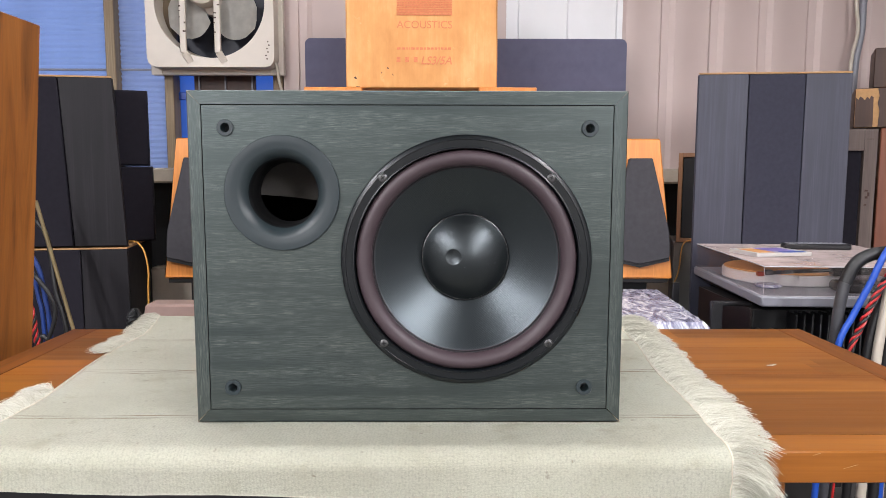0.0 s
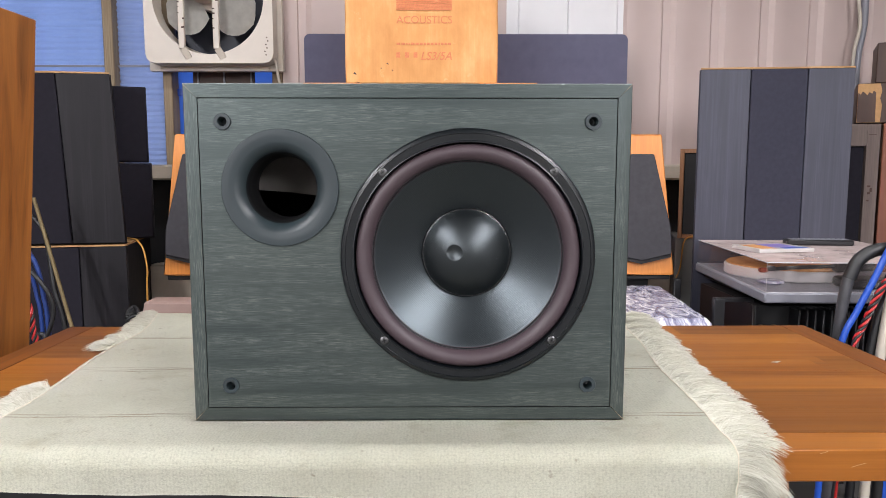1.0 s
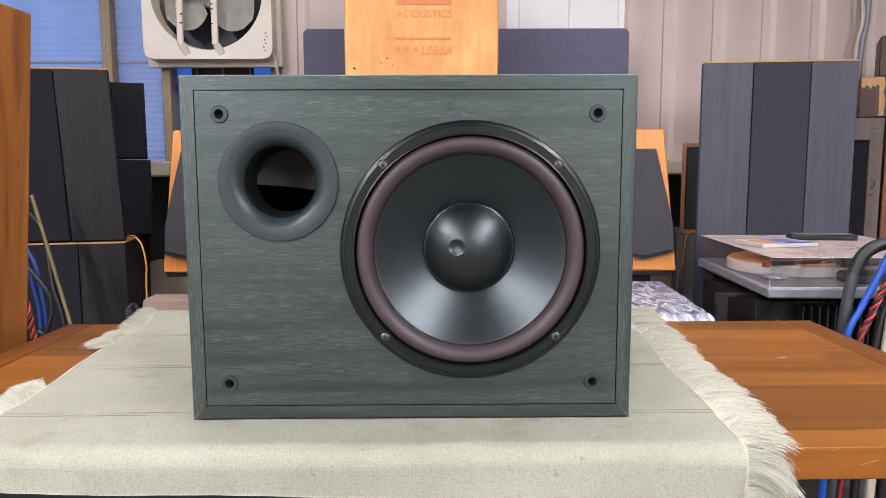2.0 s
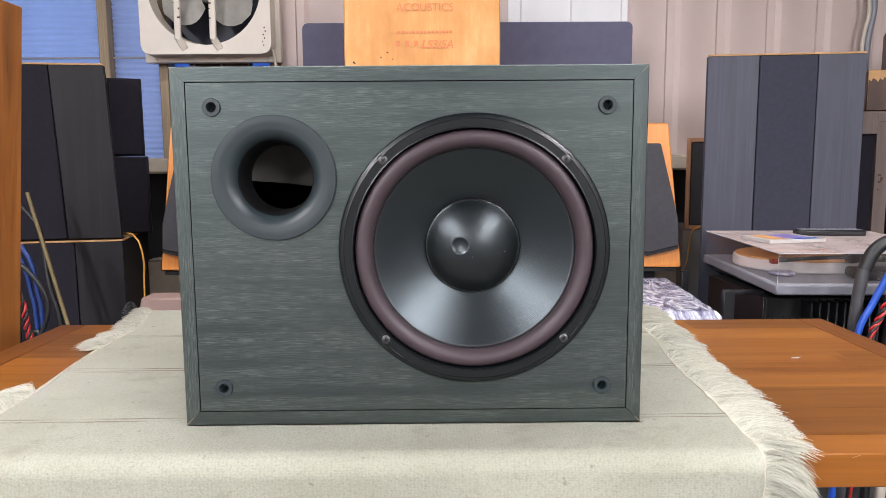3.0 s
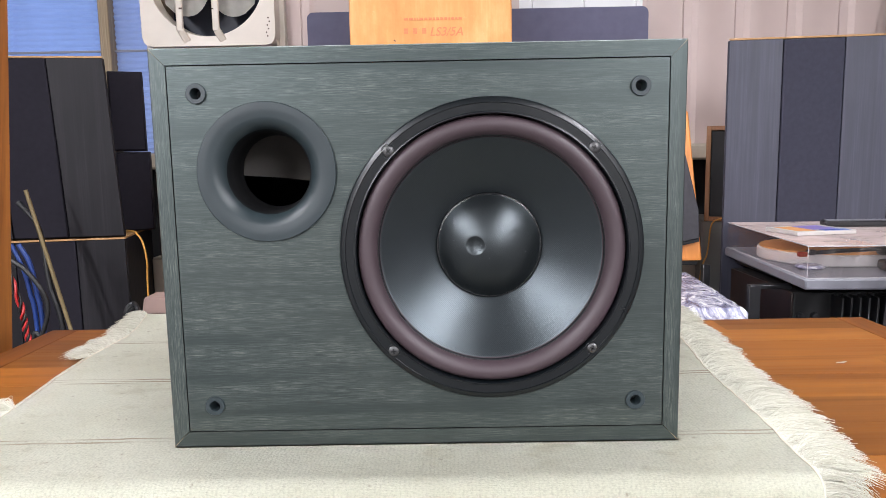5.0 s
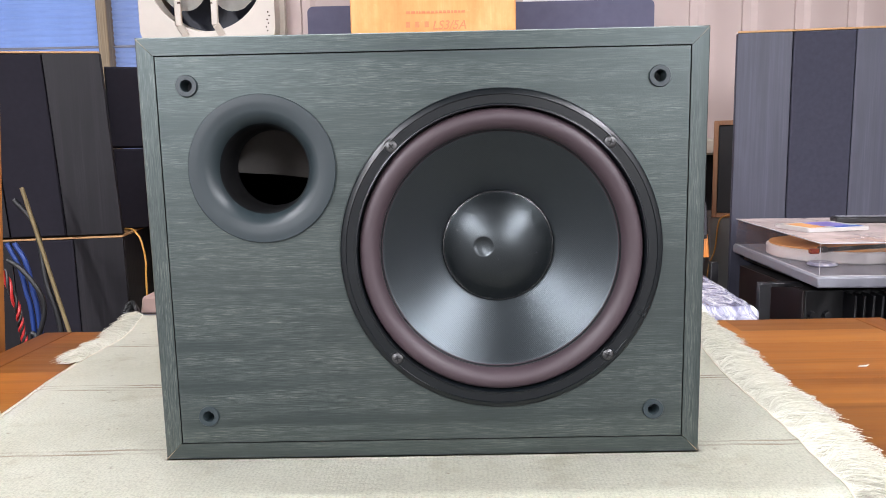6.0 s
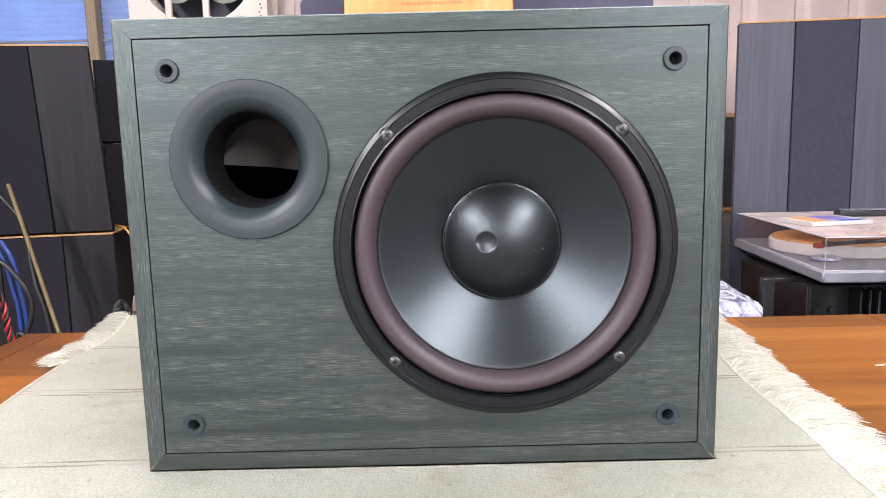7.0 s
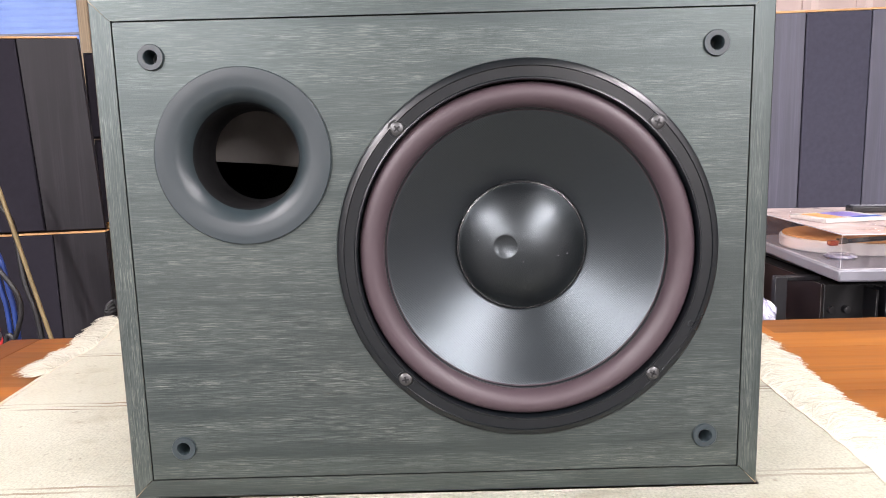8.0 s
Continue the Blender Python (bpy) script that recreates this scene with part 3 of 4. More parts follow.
for k in range(4):
    a = radians(45 + 90 * k)
    cx, cz = DX + 0.1250 * math.cos(a), DZ + 0.1250 * math.sin(a)
    screw = part("screw", lathe([(0.0047, -0.0052), (0.0047, -0.0062), (0.0042, -0.0067), (0.0020, -0.0070), (0, -0.0071)], cx, cz, 20), STEEL, woofer, "dull steel cross-head screw")
    bm = bmesh.new()
    for turn in (20 + 31 * k, 110 + 31 * k):
        made = bmesh.ops.create_cube(bm, size=1.0, matrix=Matrix.Translation((cx, -0.0068, cz)) @ Matrix.Rotation(radians(turn), 4, "Y") @ Matrix.Diagonal((0.0050, 0.0012, 0.0011, 1)))
    part("slot", bm, DARK, screw)
    part("countersink", lathe([(0.0064, -0.0054), (0.0062, -0.0062), (0.0052, -0.0062), (0.0050, -0.0054)], cx, cz, 24), RING, screw)

FLARE = [(0.0488 - 0.0138 * math.sin(a), 0.0187 - 0.0212 * math.cos(a)) for a in (math.pi / 2 * k / 24 for k in range(25))]
port = part("port", lathe([(0.0600, 0.0), (0.0608, -0.0006), (0.0607, -0.0024), (0.0601, -0.0030), (0.0560, -0.0031), (0.0515, -0.0030)] + FLARE[:16], PX, PZ, 120), PORT, sub, "satin black flared port ring")
part("port_tube", lathe(FLARE[15:] + [(0.0338, 0.0330), (0.0327, 0.0435), (0.0331, 0.0448), (0.0345, 0.0450), (0.0370, 0.0330), (0.0520, 0.0100)], PX, PZ, 96), PORT_SHADE, port, "port tube, blackened for the shade inside")
part("wadding", prism([(PX - 0.07, PZ - 0.004), (PX - 0.01, PZ - 0.0085), (PX + 0.02, PZ - 0.0125), (PX + 0.07, PZ - 0.0140), (PX + 0.07, PZ + 0.07), (PX - 0.07, PZ + 0.07)], 0.112, 0.135), WADDING, port, "grey wadding deep inside the port")
for sx in (-1, 1):
    for z in (0.0393, 0.3180):
        socket = part("grille_socket", lathe([(0.0088, 0.0002), (0.0088, -0.0015), (0.0084, -0.0020), (0.0050, -0.0020), (0.0046, -0.0015), (0.0044, 0.0), (0.0042, 0.014), (0, 0.0145)], sx * 0.1908, z, 32), PORT, sub, "black plastic grille socket")


# ---- table and rug ----
TX0, TX1, TY0, TY1, TZ = -0.606, 0.672, -0.076, 0.475, 0.750
table = thing("table", (0, 0, 0), "polished orange-brown teak table with worn edges", "table")
edges_y = [-0.076, -0.030, 0.045, 0.118, 0.196, 0.272, 0.345, 0.410, 0.475]
rnd = random.Random(11)
for k, (a, b) in enumerate(zip(edges_y, edges_y[1:])):
    zt = TZ - 0.0001 * (k % 2)
    ends = [TX0 + 0.043] + sorted(rnd.uniform(-0.45, 0.60) for _ in range(4)) + [TX1 - 0.043]
    for x0, x1 in zip(ends, ends[1:]):
        part("plank", block(x0, x1, a, b, TZ - 0.033, zt, 0.0 if k else 0.0012, 1), TABLE, table)
for a, b in ((TX0, TX0 + 0.0427), (TX1 - 0.0427, TX1)):
    part("end_board", block(a, b, TY0, TY1, TZ - 0.033, TZ + 0.0004, 0.0018), TABLE_END, table)
for x in (TX0 + 0.06, TX1 - 0.11):
    for y in (TY0 + 0.05, TY1 - 0.10):
        part("leg", block(x, x + 0.05, y, y + 0.05, 0, TZ - 0.034, 0.004), TABLE_END, table)
part("apron", block(TX0 + 0.09, TX1 - 0.09, TY1 - 0.08, TY1 - 0.06, TZ - 0.11, TZ - 0.034, 0.002), TABLE_END, table)
bm = prism([(0, 0), (0.009, 0.001), (0.017, -0.006), (0.003, -0.003)], 0, 0.0003)
chip = part("chip", bm, PAPER, table, "small pale chip in the varnish")
chip.matrix_basis = pose(0.502, 0.236, TZ + 0.0006, 90, 0, 0)
for x, z, w, a in ((0.405, TZ - 0.004, 0.008, 12), (0.436, TZ - 0.018, 0.016, 14), (0.52, TZ - 0.009, 0.007, -8)):
    part("scratch", prism([(0, 0), (w, 0.0006), (w * 0.9, 0.0010), (0, 0.0003)], 0, 0.0004), TABLE_SCAR, table, "pale scratch").matrix_basis = pose(x, TY0 - 0.0003, z, 0, -a, 0)

rug = thing("rug", (0, 0, TZ), "cream flat-weave wool rug with fringed ends, draped over a table", "rug")
NX, NY = 150, 150


def rug_edge(side, y):
    """The x of the woven edge at depth y along the table."""
    if side < 0:
        return -0.453 - 0.045 * (y - 0.10) + 0.004 * math.sin(17 * y)
    return 0.331 + 0.072 * max(0.0, y - 0.07) + 0.003 * math.sin(23 * y)


def rug_point(u, v):
    """u across, v from the back edge to the hem of the drape."""
    s = v * 0.66 - 0.02
    y = 0.475 - s
    drop = 0.0
    fold = -0.064
    hang = 0.042 + 0.018 * u
    if y < fold:
        over = fold - y
        over = over * hang / 0.085
        r = 0.020
        if over < r * math.pi / 2:
            a = over / r
            y, drop = fold - r * math.sin(a), r * (1 - math.cos(a))
        else:
            y, drop = fold - r - 0.10 * math.sin(9 * u + 1) * (over - r * math.pi / 2), r + over - r * math.pi / 2
    yy = max(y, -0.08)
    x0, x1 = rug_edge(-1, yy), rug_edge(1, yy)
    x = x0 + (x1 - x0) * u
    z = 0.0042 - drop + 0.0012 * noise.noise((x * 9, s * 9, 0)) + 0.0005 * noise.noise((x * 40, s * 40, 3))
    if y > 0.40:
        z += 0.018 * ((y - 0.40) / 0.08) ** 2 * (0.6 + 0.5 * noise.noise((x * 7, 2, 0)))
    flat = min(1.0, max(0.0, 1 - 40 * max(abs(x) - 0.235, -0.003 - y, 0)))
    z = z if drop else max(z, 0.003) * (1 - flat) + 0.0041 * flat
    return Vector((x, y, z)), s


bm = bmesh.new()
uvl = bm.loops.layers.uv.new("weave")
grid = [[rug_point(a / NX, b / NY) for a in range(NX + 1)] for b in range(NY + 1)]
verts = [[(bm.verts.new(p), s) for p, s in row] for row in grid]
for b in range(NY):
    for a in range(NX):
        quad = (verts[b][a], verts[b + 1][a], verts[b + 1][a + 1], verts[b][a + 1])
        f = bm.faces.new([q[0] for q in quad])
        for lp, (vv, s) in zip(f.loops, quad):
            lp[uvl].uv = (vv.co.x, 0.475 - s)
solid = bmesh.ops.solidify(bm, geom=list(bm.faces), thickness=0.0028)
part("weave", bm, RUG, rug, "", 70)


def strands(side, v0, v1, count, reach, seed):
    """Loose yarn ends along one woven edge, lying in tufts."""
    rnd = random.Random(seed)
    bm = bmesh.new()
    tufts = max(1, int((v1 - v0) * 120))
    lean = [(rnd.gauss(-0.002 if side > 0 else 0.004, 0.009), rnd.uniform(0.82, 1.12), rnd.uniform(0.002, 0.007)) for _ in range(tufts)]
    for k in range(count):
        w = (k + rnd.random()) / count
        v = v0 + (v1 - v0) * w
        p, s = rug_point(0.0 if side < 0 else 1.0, min(v, 1.0))
        dy, far, lift = lean[min(tufts - 1, int(w * tufts))]
        length = reach * far * rnd.uniform(0.50, 1.0) * (0.80 if p.y < -0.03 else 1.0)
        dy += rnd.gauss(0, 0.008)
        lift += rnd.uniform(-0.001, 0.004)
        curl = rnd.gauss(0, 0.007)
        over = min(1.0, max(0.0, (-0.055 - p.y) / 0.03))
        pts = []
        for j in range(6):
            t = j / 5
            q = Vector((p.x + side * (length * t * (1 - 0.12 * over * t) - 0.005), p.y + dy * t + curl * math.sin(2.6 * t), p.z + lift * math.sin(2.4 * t)))
            q.z -= over * 0.020 * t * t
            if q.y > TY0 and not over:
                q.z = max(q.z - 0.004 * t, 0.0012 + 0.001 * rnd.random())
            pts.append(q)
        sweep(pts, rnd.uniform(0.00024, 0.00046), 4, bm, 0, 0.5)
    ob = part("fringe", bm, FRINGE, rug, "loose cream wool fringe", 80)
    ob["kind"] = "stuff"


strands(1, 0.0, 0.99, 13000, 0.058, 3)
strands(-1, 0.0, 0.29, 2600, 0.038, 4)
strands(-1, 0.58, 0.98, 3200, 0.040, 5)
for side, u, v0, v1 in ((1, 0.992, 0.0, 0.99), (-1, 0.006, 0.0, 0.99)):
    line = [rug_point(u, v0 + (v1 - v0) * k / 60)[0] + Vector((0, 0, 0.0004)) for k in range(61)]
    part("selvedge", sweep([p + Vector((0.0006 * math.sin(k * 1.9), 0, 0)) for k, p in enumerate(line)], 0.0007, 6, steps=2), BINDING, rug, "tan bound edge")


# ---- black cabinet added to keep the space under the table dark ----
under = thing("black_cabinet", (-0.03, 0.02, 0), "plain black cabinet added to fill the dark under the table", "cabinet")
part("body", block(-0.44, 0.45, 0.02, 0.34, 0.03, 0.700, 0.004), DARK, under)
part("plinth", block(-0.42, 0.43, 0.04, 0.32, 0.0, 0.0295, 0.002), DARK, under)
for x0, x1 in ((-0.436, 0.003), (0.007, 0.446)):
    part("door", block(x0, x1, 0.0, 0.0195, 0.036, 0.694, 0.002), DARK, under)


# ---- the wooden loudspeaker beside the table ----
tall = thing("loudspeaker", (-0.93, 0.385, 0), "tall rosewood-veneered loudspeaker cabinet with a bold upright grain", "loudspeaker")


def tapered(bm):
    """Sides lean inwards towards the top."""
    for v in bm.verts:
        v.co.x += 0.110 * (1 - v.co.z / 1.293) * (-1 if v.co.x > 0 else 1)
    return bm


part("carcass", tapered(block(-0.224, 0.204, -0.205, 0.225, 0.0, 1.274, 0.001)), ZEBRA, tall)
part("side_panel", tapered(block(0.2045, 0.225, -0.205, 0.225, 0.0, 1.293, 0.0015)), ZEBRA, tall)
part("top_panel", tapered(block(-0.224, 0.204, -0.205, 0.225, 1.2745, 1.2925, 0.001)), ZEBRA, tall)
part("front_baffle", tapered(block(-0.224, 0.2245, -0.225, -0.2055, 0.0, 1.293, 0.0015)), ZEBRA, tall)


# ---- black three-panel loudspeakers ----
def panel_speaker(m, w, d, h, label, side, mid, taper=0.0, lean=0.0, strips=(0.33, 0.30), group="black panel loudspeakers"):
    """A cabinet with a cloth grille between two veneered strips."""
    ob = thing("panel_loudspeaker", m, label, "loudspeaker", group)
    bm = block(-w / 2, w / 2, 0.012, d, 0, h - 0.006, 0.002)
    for v in bm.verts:
        if v.co.y > d / 2:
            v.co.x -= math.copysign(taper, v.co.x)
    part("cabinet", bm, side, ob)
    a, e = w * strips[0], w * strips[1]
    for x0, x1 in ((-w / 2, -w / 2 + a), (w / 2 - e, w / 2)):
        part("front_strip", block(x0 + 0.001, x1 - 0.001, 0.0, 0.0118, 0.003, h - 0.006, 0.0015), side, ob)
    part("grille", block(-w / 2 + a + 0.002, w / 2 - e - 0.002, -0.003, 0.0116, 0.003, h - 0.007, 0.003), mid, ob, "dark cloth grille")
    bm = block(-w / 2 + 0.001, w / 2 - 0.001, 0.001, d, h - 0.0055, h, 0.001)
    for v in bm.verts:
        if v.co.y > d / 2:
            v.co.x -= math.copysign(taper, v.co.x)
    part("top_edge", bm, TAN, ob, "bare pale board on top")
    for piece in ob.children:
        for v in piece.data.vertices:
            v.co.x += lean * v.co.z
    return ob


panel_speaker(pose(1.101, 1.535, 0, 0, 0, -6), 0.470, 0.30, 1.338, "tall grey-black woodgrain loudspeaker with a cloth centre strip", GREYWOOD, CLOTH, 0.16)
panel_speaker(pose(-1.215, 1.53, 0.003, 0, 0, 10), 0.475, 0.36, 0.772, "black woodgrain loudspeaker forming the base of a stack", BLACKWOOD, BLACKCLOTH, 0.0)
panel_speaker(pose(-1.2135, 1.53, 0.778, 0, 0, 10), 0.475, 0.14, 0.545, "black woodgrain loudspeaker stacked on another, scuffed front", BLACKWOOD, BLACKCLOTH, 0.04, -0.046, (0.33, 0.338))

for x, y, z, h, t in ((-1.008, 1.735, 0.778, 0.262, 21), (-1.016, 1.735, 1.041, 0.258, 22)):
    ob = thing("bookshelf_speaker", pose(x, y, z, 0, 0, t), "small plain black bookshelf loudspeaker stacked behind the cabinets", "loudspeaker", "small black loudspeakers")
    part("cabinet", block(-0.053, 0.053, 0.008, 0.13, 0, h - 0.001, 0.002), BLACKWOOD, ob)
    part("grille", block(-0.050, 0.050, -0.004, 0.0078, 0.003, h - 0.004, 0.004), BLACKCLOTH, ob)


# ---- orange tapered loudspeakers ----
def tapered_speaker(m):
    ob = thing("tapered_loudspeaker", m, "orange cherry-veneered tapered loudspeaker with grey pointed grille on dark stand", "loudspeaker", "orange tapered loudspeakers")
    z0, z1, b, t = 0.683, 1.128, 0.110, 0.066
    bm = bmesh.new()
    ring = lambda hw, y, z: [bm.verts.new((-hw, y, z)), bm.verts.new((hw, y, z))]
    lo, hi = ring(b, 0, z0), ring(t, 0.03, z1)
    lob, hib = ring(b, 0.26, z0), ring(t + 0.01, 0.22, z1)
    for quad in ((lo[0], lo[1], hi[1], hi[0]), (lob[0], lob[1], hib[1], hib[0]), (lo[0], lob[0], hib[0], hi[0]), (lo[1], lob[1], hib[1], hi[1]), (hi[0], hi[1], hib[1], hib[0]), (lo[0], lo[1], lob[1], lob[0])):
        bm.faces.new(quad)
    bmesh.ops.bevel(bm, geom=list(bm.edges), offset=0.004, segments=1, affect="EDGES")
    part("cabinet", bm, CHERRY, ob)
    lean = 0.03 / (z1 - z0)
    outline = [(-0.036, 1.066), (-0.092, 0.833), (-0.095, 0.752), (0, 0.731), (0.095, 0.752), (0.092, 0.833), (0.036, 1.066)]
    bm = prism(outline, -0.022, -0.002, 0.003)
    for v in bm.verts:
        v.co.y += (v.co.z - z0) * lean
    part("grille", bm, GREYCLOTH, ob, "grey cloth grille with a pointed lower edge")
    bm = prism([(-0.094, 0.751), (0, 0.730), (0.094, 0.751), (0.094, 0.742), (0, 0.721), (-0.094, 0.742)], -0.018, 0.004)
    for v in bm.verts:
        v.co.y += (v.co.z - z0) * lean
    part("grille_foot", bm, DARK, ob)
    part("base_plate", block(-0.10, 0.10, 0.01, 0.25, 0.668, 0.682, 0.002), DARK, ob)
    part("stand_column", block(-0.05, 0.05, 0.07, 0.17, 0.02, 0.667, 0.004), METAL_BLACK, ob)
    part("stand_foot", block(-0.12, 0.12, 0.0, 0.25, 0.0, 0.0195, 0.004), METAL_BLACK, ob)
    return ob


first = tapered_speaker(pose(0.676, 1.5, 0))
copy_thing(first, pose(-0.728, 1.5, 0))

# narrow wooden columns that carry the carton
for x in (-0.2875, 0.248):
    ob = thing("column_speaker", (x, 1.47, 0), "narrow orange wooden column loudspeaker under the carton", "loudspeaker", "narrow wooden columns")
    part("cabinet", block(-0.088, 0.088, 0, 0.22, 0.0, 1.262, 0.003), CHERRY, ob)
    part("top_board", block(-0.0885, 0.0885, -0.002, 0.222, 1.2625, 1.280, 0.002), CHERRY, ob)

# ---- the carton ----
carton = thing("cardboard_box", (-0.0165, 1.50, 1.2805), "worn brown cardboard carton with red print, standing on wooden columns", "box")
bm = block(-0.234, 0.234, 0, 0.30, 0, 0.42, 0.004)
bmesh.ops.subdivide_edges(bm, edges=list(bm.edges), cuts=5, use_grid_fill=True)
for v in bm.verts:
    k = noise.noise((v.co.x * 8, v.co.y * 8, v.co.z * 6))
    v.co.x += 0.0022 * k * (1 if v.co.x > 0 else -1)
    v.co.y += 0.0008 * k
part("shell", bm, CARTON, carton)
for x, z, w, h in ((-0.210, 0.030, 0.010, 0.006), (-0.126, 0.046, 0.004, 0.004), (-0.092, 0.040, 0.005, 0.003), (-0.205, 0.004, 0.016, 0.002), (-0.108, 0.060, 0.007, 0.004)):
    part("scuff", prism([(x, z), (x + w, z - h * 0.6), (x + w * 0.9, z + h * 0.1), (x + w * 0.3, z + h)], -0.0015, -0.0010), BROWN, carton, "small dark tear")


def lettering(text, x0, x1, z0, z1, parent, y=-0.0012, shear=0.0, bold=0.0):
    cu = bpy.data.curves.new("letters", "FONT")
    cu.body, cu.size, cu.shear, cu.extrude, cu.offset = text, 1.0, shear, 0.004, bold
    tmp = new("letters_tmp", cu)
    bpy.context.view_layer.update()
    me = bpy.data.meshes.new_from_object(tmp.evaluated_get(bpy.context.evaluated_depsgraph_get()))
    bpy.data.objects.remove(tmp)
    me.name = "lettering"
    xs, ys = [v.co.x for v in me.vertices], [v.co.y for v in me.vertices]
    for v in me.vertices:
        a = (v.co.x - min(xs)) / (max(xs) - min(xs))
        b = (v.co.y - min(ys)) / (max(ys) - min(ys))
        v.co = Vector((x0 + a * (x1 - x0), y - (v.co.z > 0) * 0.0004, z0 + b * (z1 - z0)))
    me.materials.append(INK)
    ob = new("lettering", me)
    ob.parent = parent
    ob["label"] = "red printed lettering"
    return ob


cx, cz = 0.0165, -1.2805
lettering("ACOUSTICS", -0.093 + cx, 0.077 + cx, 1.461 + cz, 1.484 + cz, carton)
lettering("LS3/5A", -0.018 + cx, 0.077 + cx, 1.352 + cz, 1.377 + cz, carton, shear=0.25, bold=0.012)
for k in range(9):
    part("printed_stripe", block(-0.093 + cx, 0.077 + cx, -0.0016, -0.0010, 1.500 + cz + 0.0052 * k, 1.5042 + cz + 0.0052 * k), INK, carton)
for k in range(3):
    x = -0.094 + cx + 0.0265 * k
    part("printed_mark", block(x, x + 0.012, -0.0016, -0.0010, 1.359 + cz, 1.375 + cz), INK, carton)
rnd = random.Random(2)
x = -0.093
while x < 0.074:
    w = rnd.uniform(0.004, 0.012)
    part("printed_bar", block(x + cx, x + w + cx, -0.0016, -0.0010, 1.397 + cz, 1.404 + cz), INK, carton)
    x += w + 0.003

# ---- the tall cloth panel behind ----
panel = thing("cloth_panel", (0.142, 2.02, 0), "large blue-grey cloth-covered loudspeaker panel with rounded corners", "loudspeaker")
bm = block(-0.612, 0.612, 0, 0.06, 0.05, 1.524, 0.0)
up = [e for e in bm.edges if abs(e.verts[0].co.y - e.verts[1].co.y) > 0.01]
bmesh.ops.bevel(bm, geom=up, offset=0.022, segments=5, affect="EDGES", profile=0.5)
part("cloth", bm, BLUECLOTH, panel)
for sx in (-0.4, 0.4):
    part("foot", block(sx - 0.03, sx + 0.03, -0.08, 0.14, 0, 0.0495, 0.004), DARK, panel)

# pale cartons low against the wall
for x, w in ((-0.86, 0.36), (0.80, 0.30)):
    ob = thing("pale_carton", (x, 1.90, 0), "plain pale grey carton standing against the wall", "box", "pale cartons")
    part("body", block(-w / 2, w / 2, 0, 0.11, 0, 0.66, 0.004), SILL, ob)
    part("flap", block(-w / 2 + 0.004, w / 2 - 0.004, 0.002, 0.054, 0.6605, 0.664, 0.001), SILL, ob)

# ---- exhaust fan ----
fan = thing("exhaust_fan", (-0.845, 2.175, 1.670), "grimy white square exhaust fan at rest, mounted in the window", "fan")
half, rr = 0.250, 0.036


def square_to_circle(r, y_out, y_in):
    n = 112
    bm = bmesh.new()
    rings = [[], [], [], []]
    for k in range(n):
        a = 2 * math.pi * (k + 0.5) / n
        c, s = math.cos(a), math.sin(a)
        m = max(abs(c), abs(s))
        x, z = half * c / m, half * s / m
        over = math.hypot(max(0, abs(x) - (half - rr)), max(0, abs(z) - (half - rr)))
        if over > rr:
            q = rr / over
            x = math.copysign(half - rr + (abs(x) - half + rr) * q, x)
            z = math.copysign(half - rr + (abs(z) - half + rr) * q, z)
        for ring, (px, pz, y) in zip(rings, ((x, z, 0.0), (x * 0.985, z * 0.985, y_out), (r * c, r * s, y_out + 0.002), (r * 0.96 * c, r * 0.96 * s, y_in))):
            ring.append(bm.verts.new((px, y, pz)))
    for a, b in zip(rings, rings[1:]):
        for k in range(n):
            j = (k + 1) % n
            bm.faces.new((a[k], a[j], b[j], b[k]))
    return bm


part("housing", square_to_circle(0.212, -0.098, -0.034), ENAMEL, fan, "yellowed white enamel housing")
bm = bmesh.new()
for x0, x1, z0, z1 in ((-0.258, -0.213, -0.268, 0.258), (0.213, 0.268, -0.268, 0.258), (-0.2128, 0.2128, -0.268, -0.213), (-0.2128, 0.2128, 0.213, 0.258)):
    block(x0, x1, -0.030, 0.004, z0, z1, 0.002, bm=bm)
part("back_frame", bm, ENAMEL, fan)
for k, a in enumerate((205, 335, 90)):
    bm = bmesh.new()
    n, rows = 14, []
    for u in range(9):
        t = u / 8
        r = 0.035 + 0.150 * t
        wide = 0.040 + 0.055 * math.sin(math.pi * min(1, 0.15 + t * 0.80))
        if t > 0.8:
            wide *= math.sqrt(max(0.05, 1 - ((t - 0.8) / 0.21) ** 2))
        rows.append([bm.verts.new((r, -0.058 - 0.022 * (v / n - 0.5), wide * (2 * v / n - 1))) for v in range(n + 1)])
    for p, q in zip(rows, rows[1:]):
        for v in range(n):
            bm.faces.new((p[v], p[v + 1], q[v + 1], q[v]))
    bmesh.ops.solidify(bm, geom=list(bm.faces), thickness=0.002)
    bl = part("blade", bm, GRIME, fan, "dusty grey fan blade")
    bl.matrix_basis = Matrix.Rotation(radians(-a), 4, "Y")
part("hub", lathe([(0, -0.066), (0.030, -0.064), (0.042, -0.054), (0.045, -0.030), (0.045, -0.016)], 0, 0, 40), ENAMEL, fan)
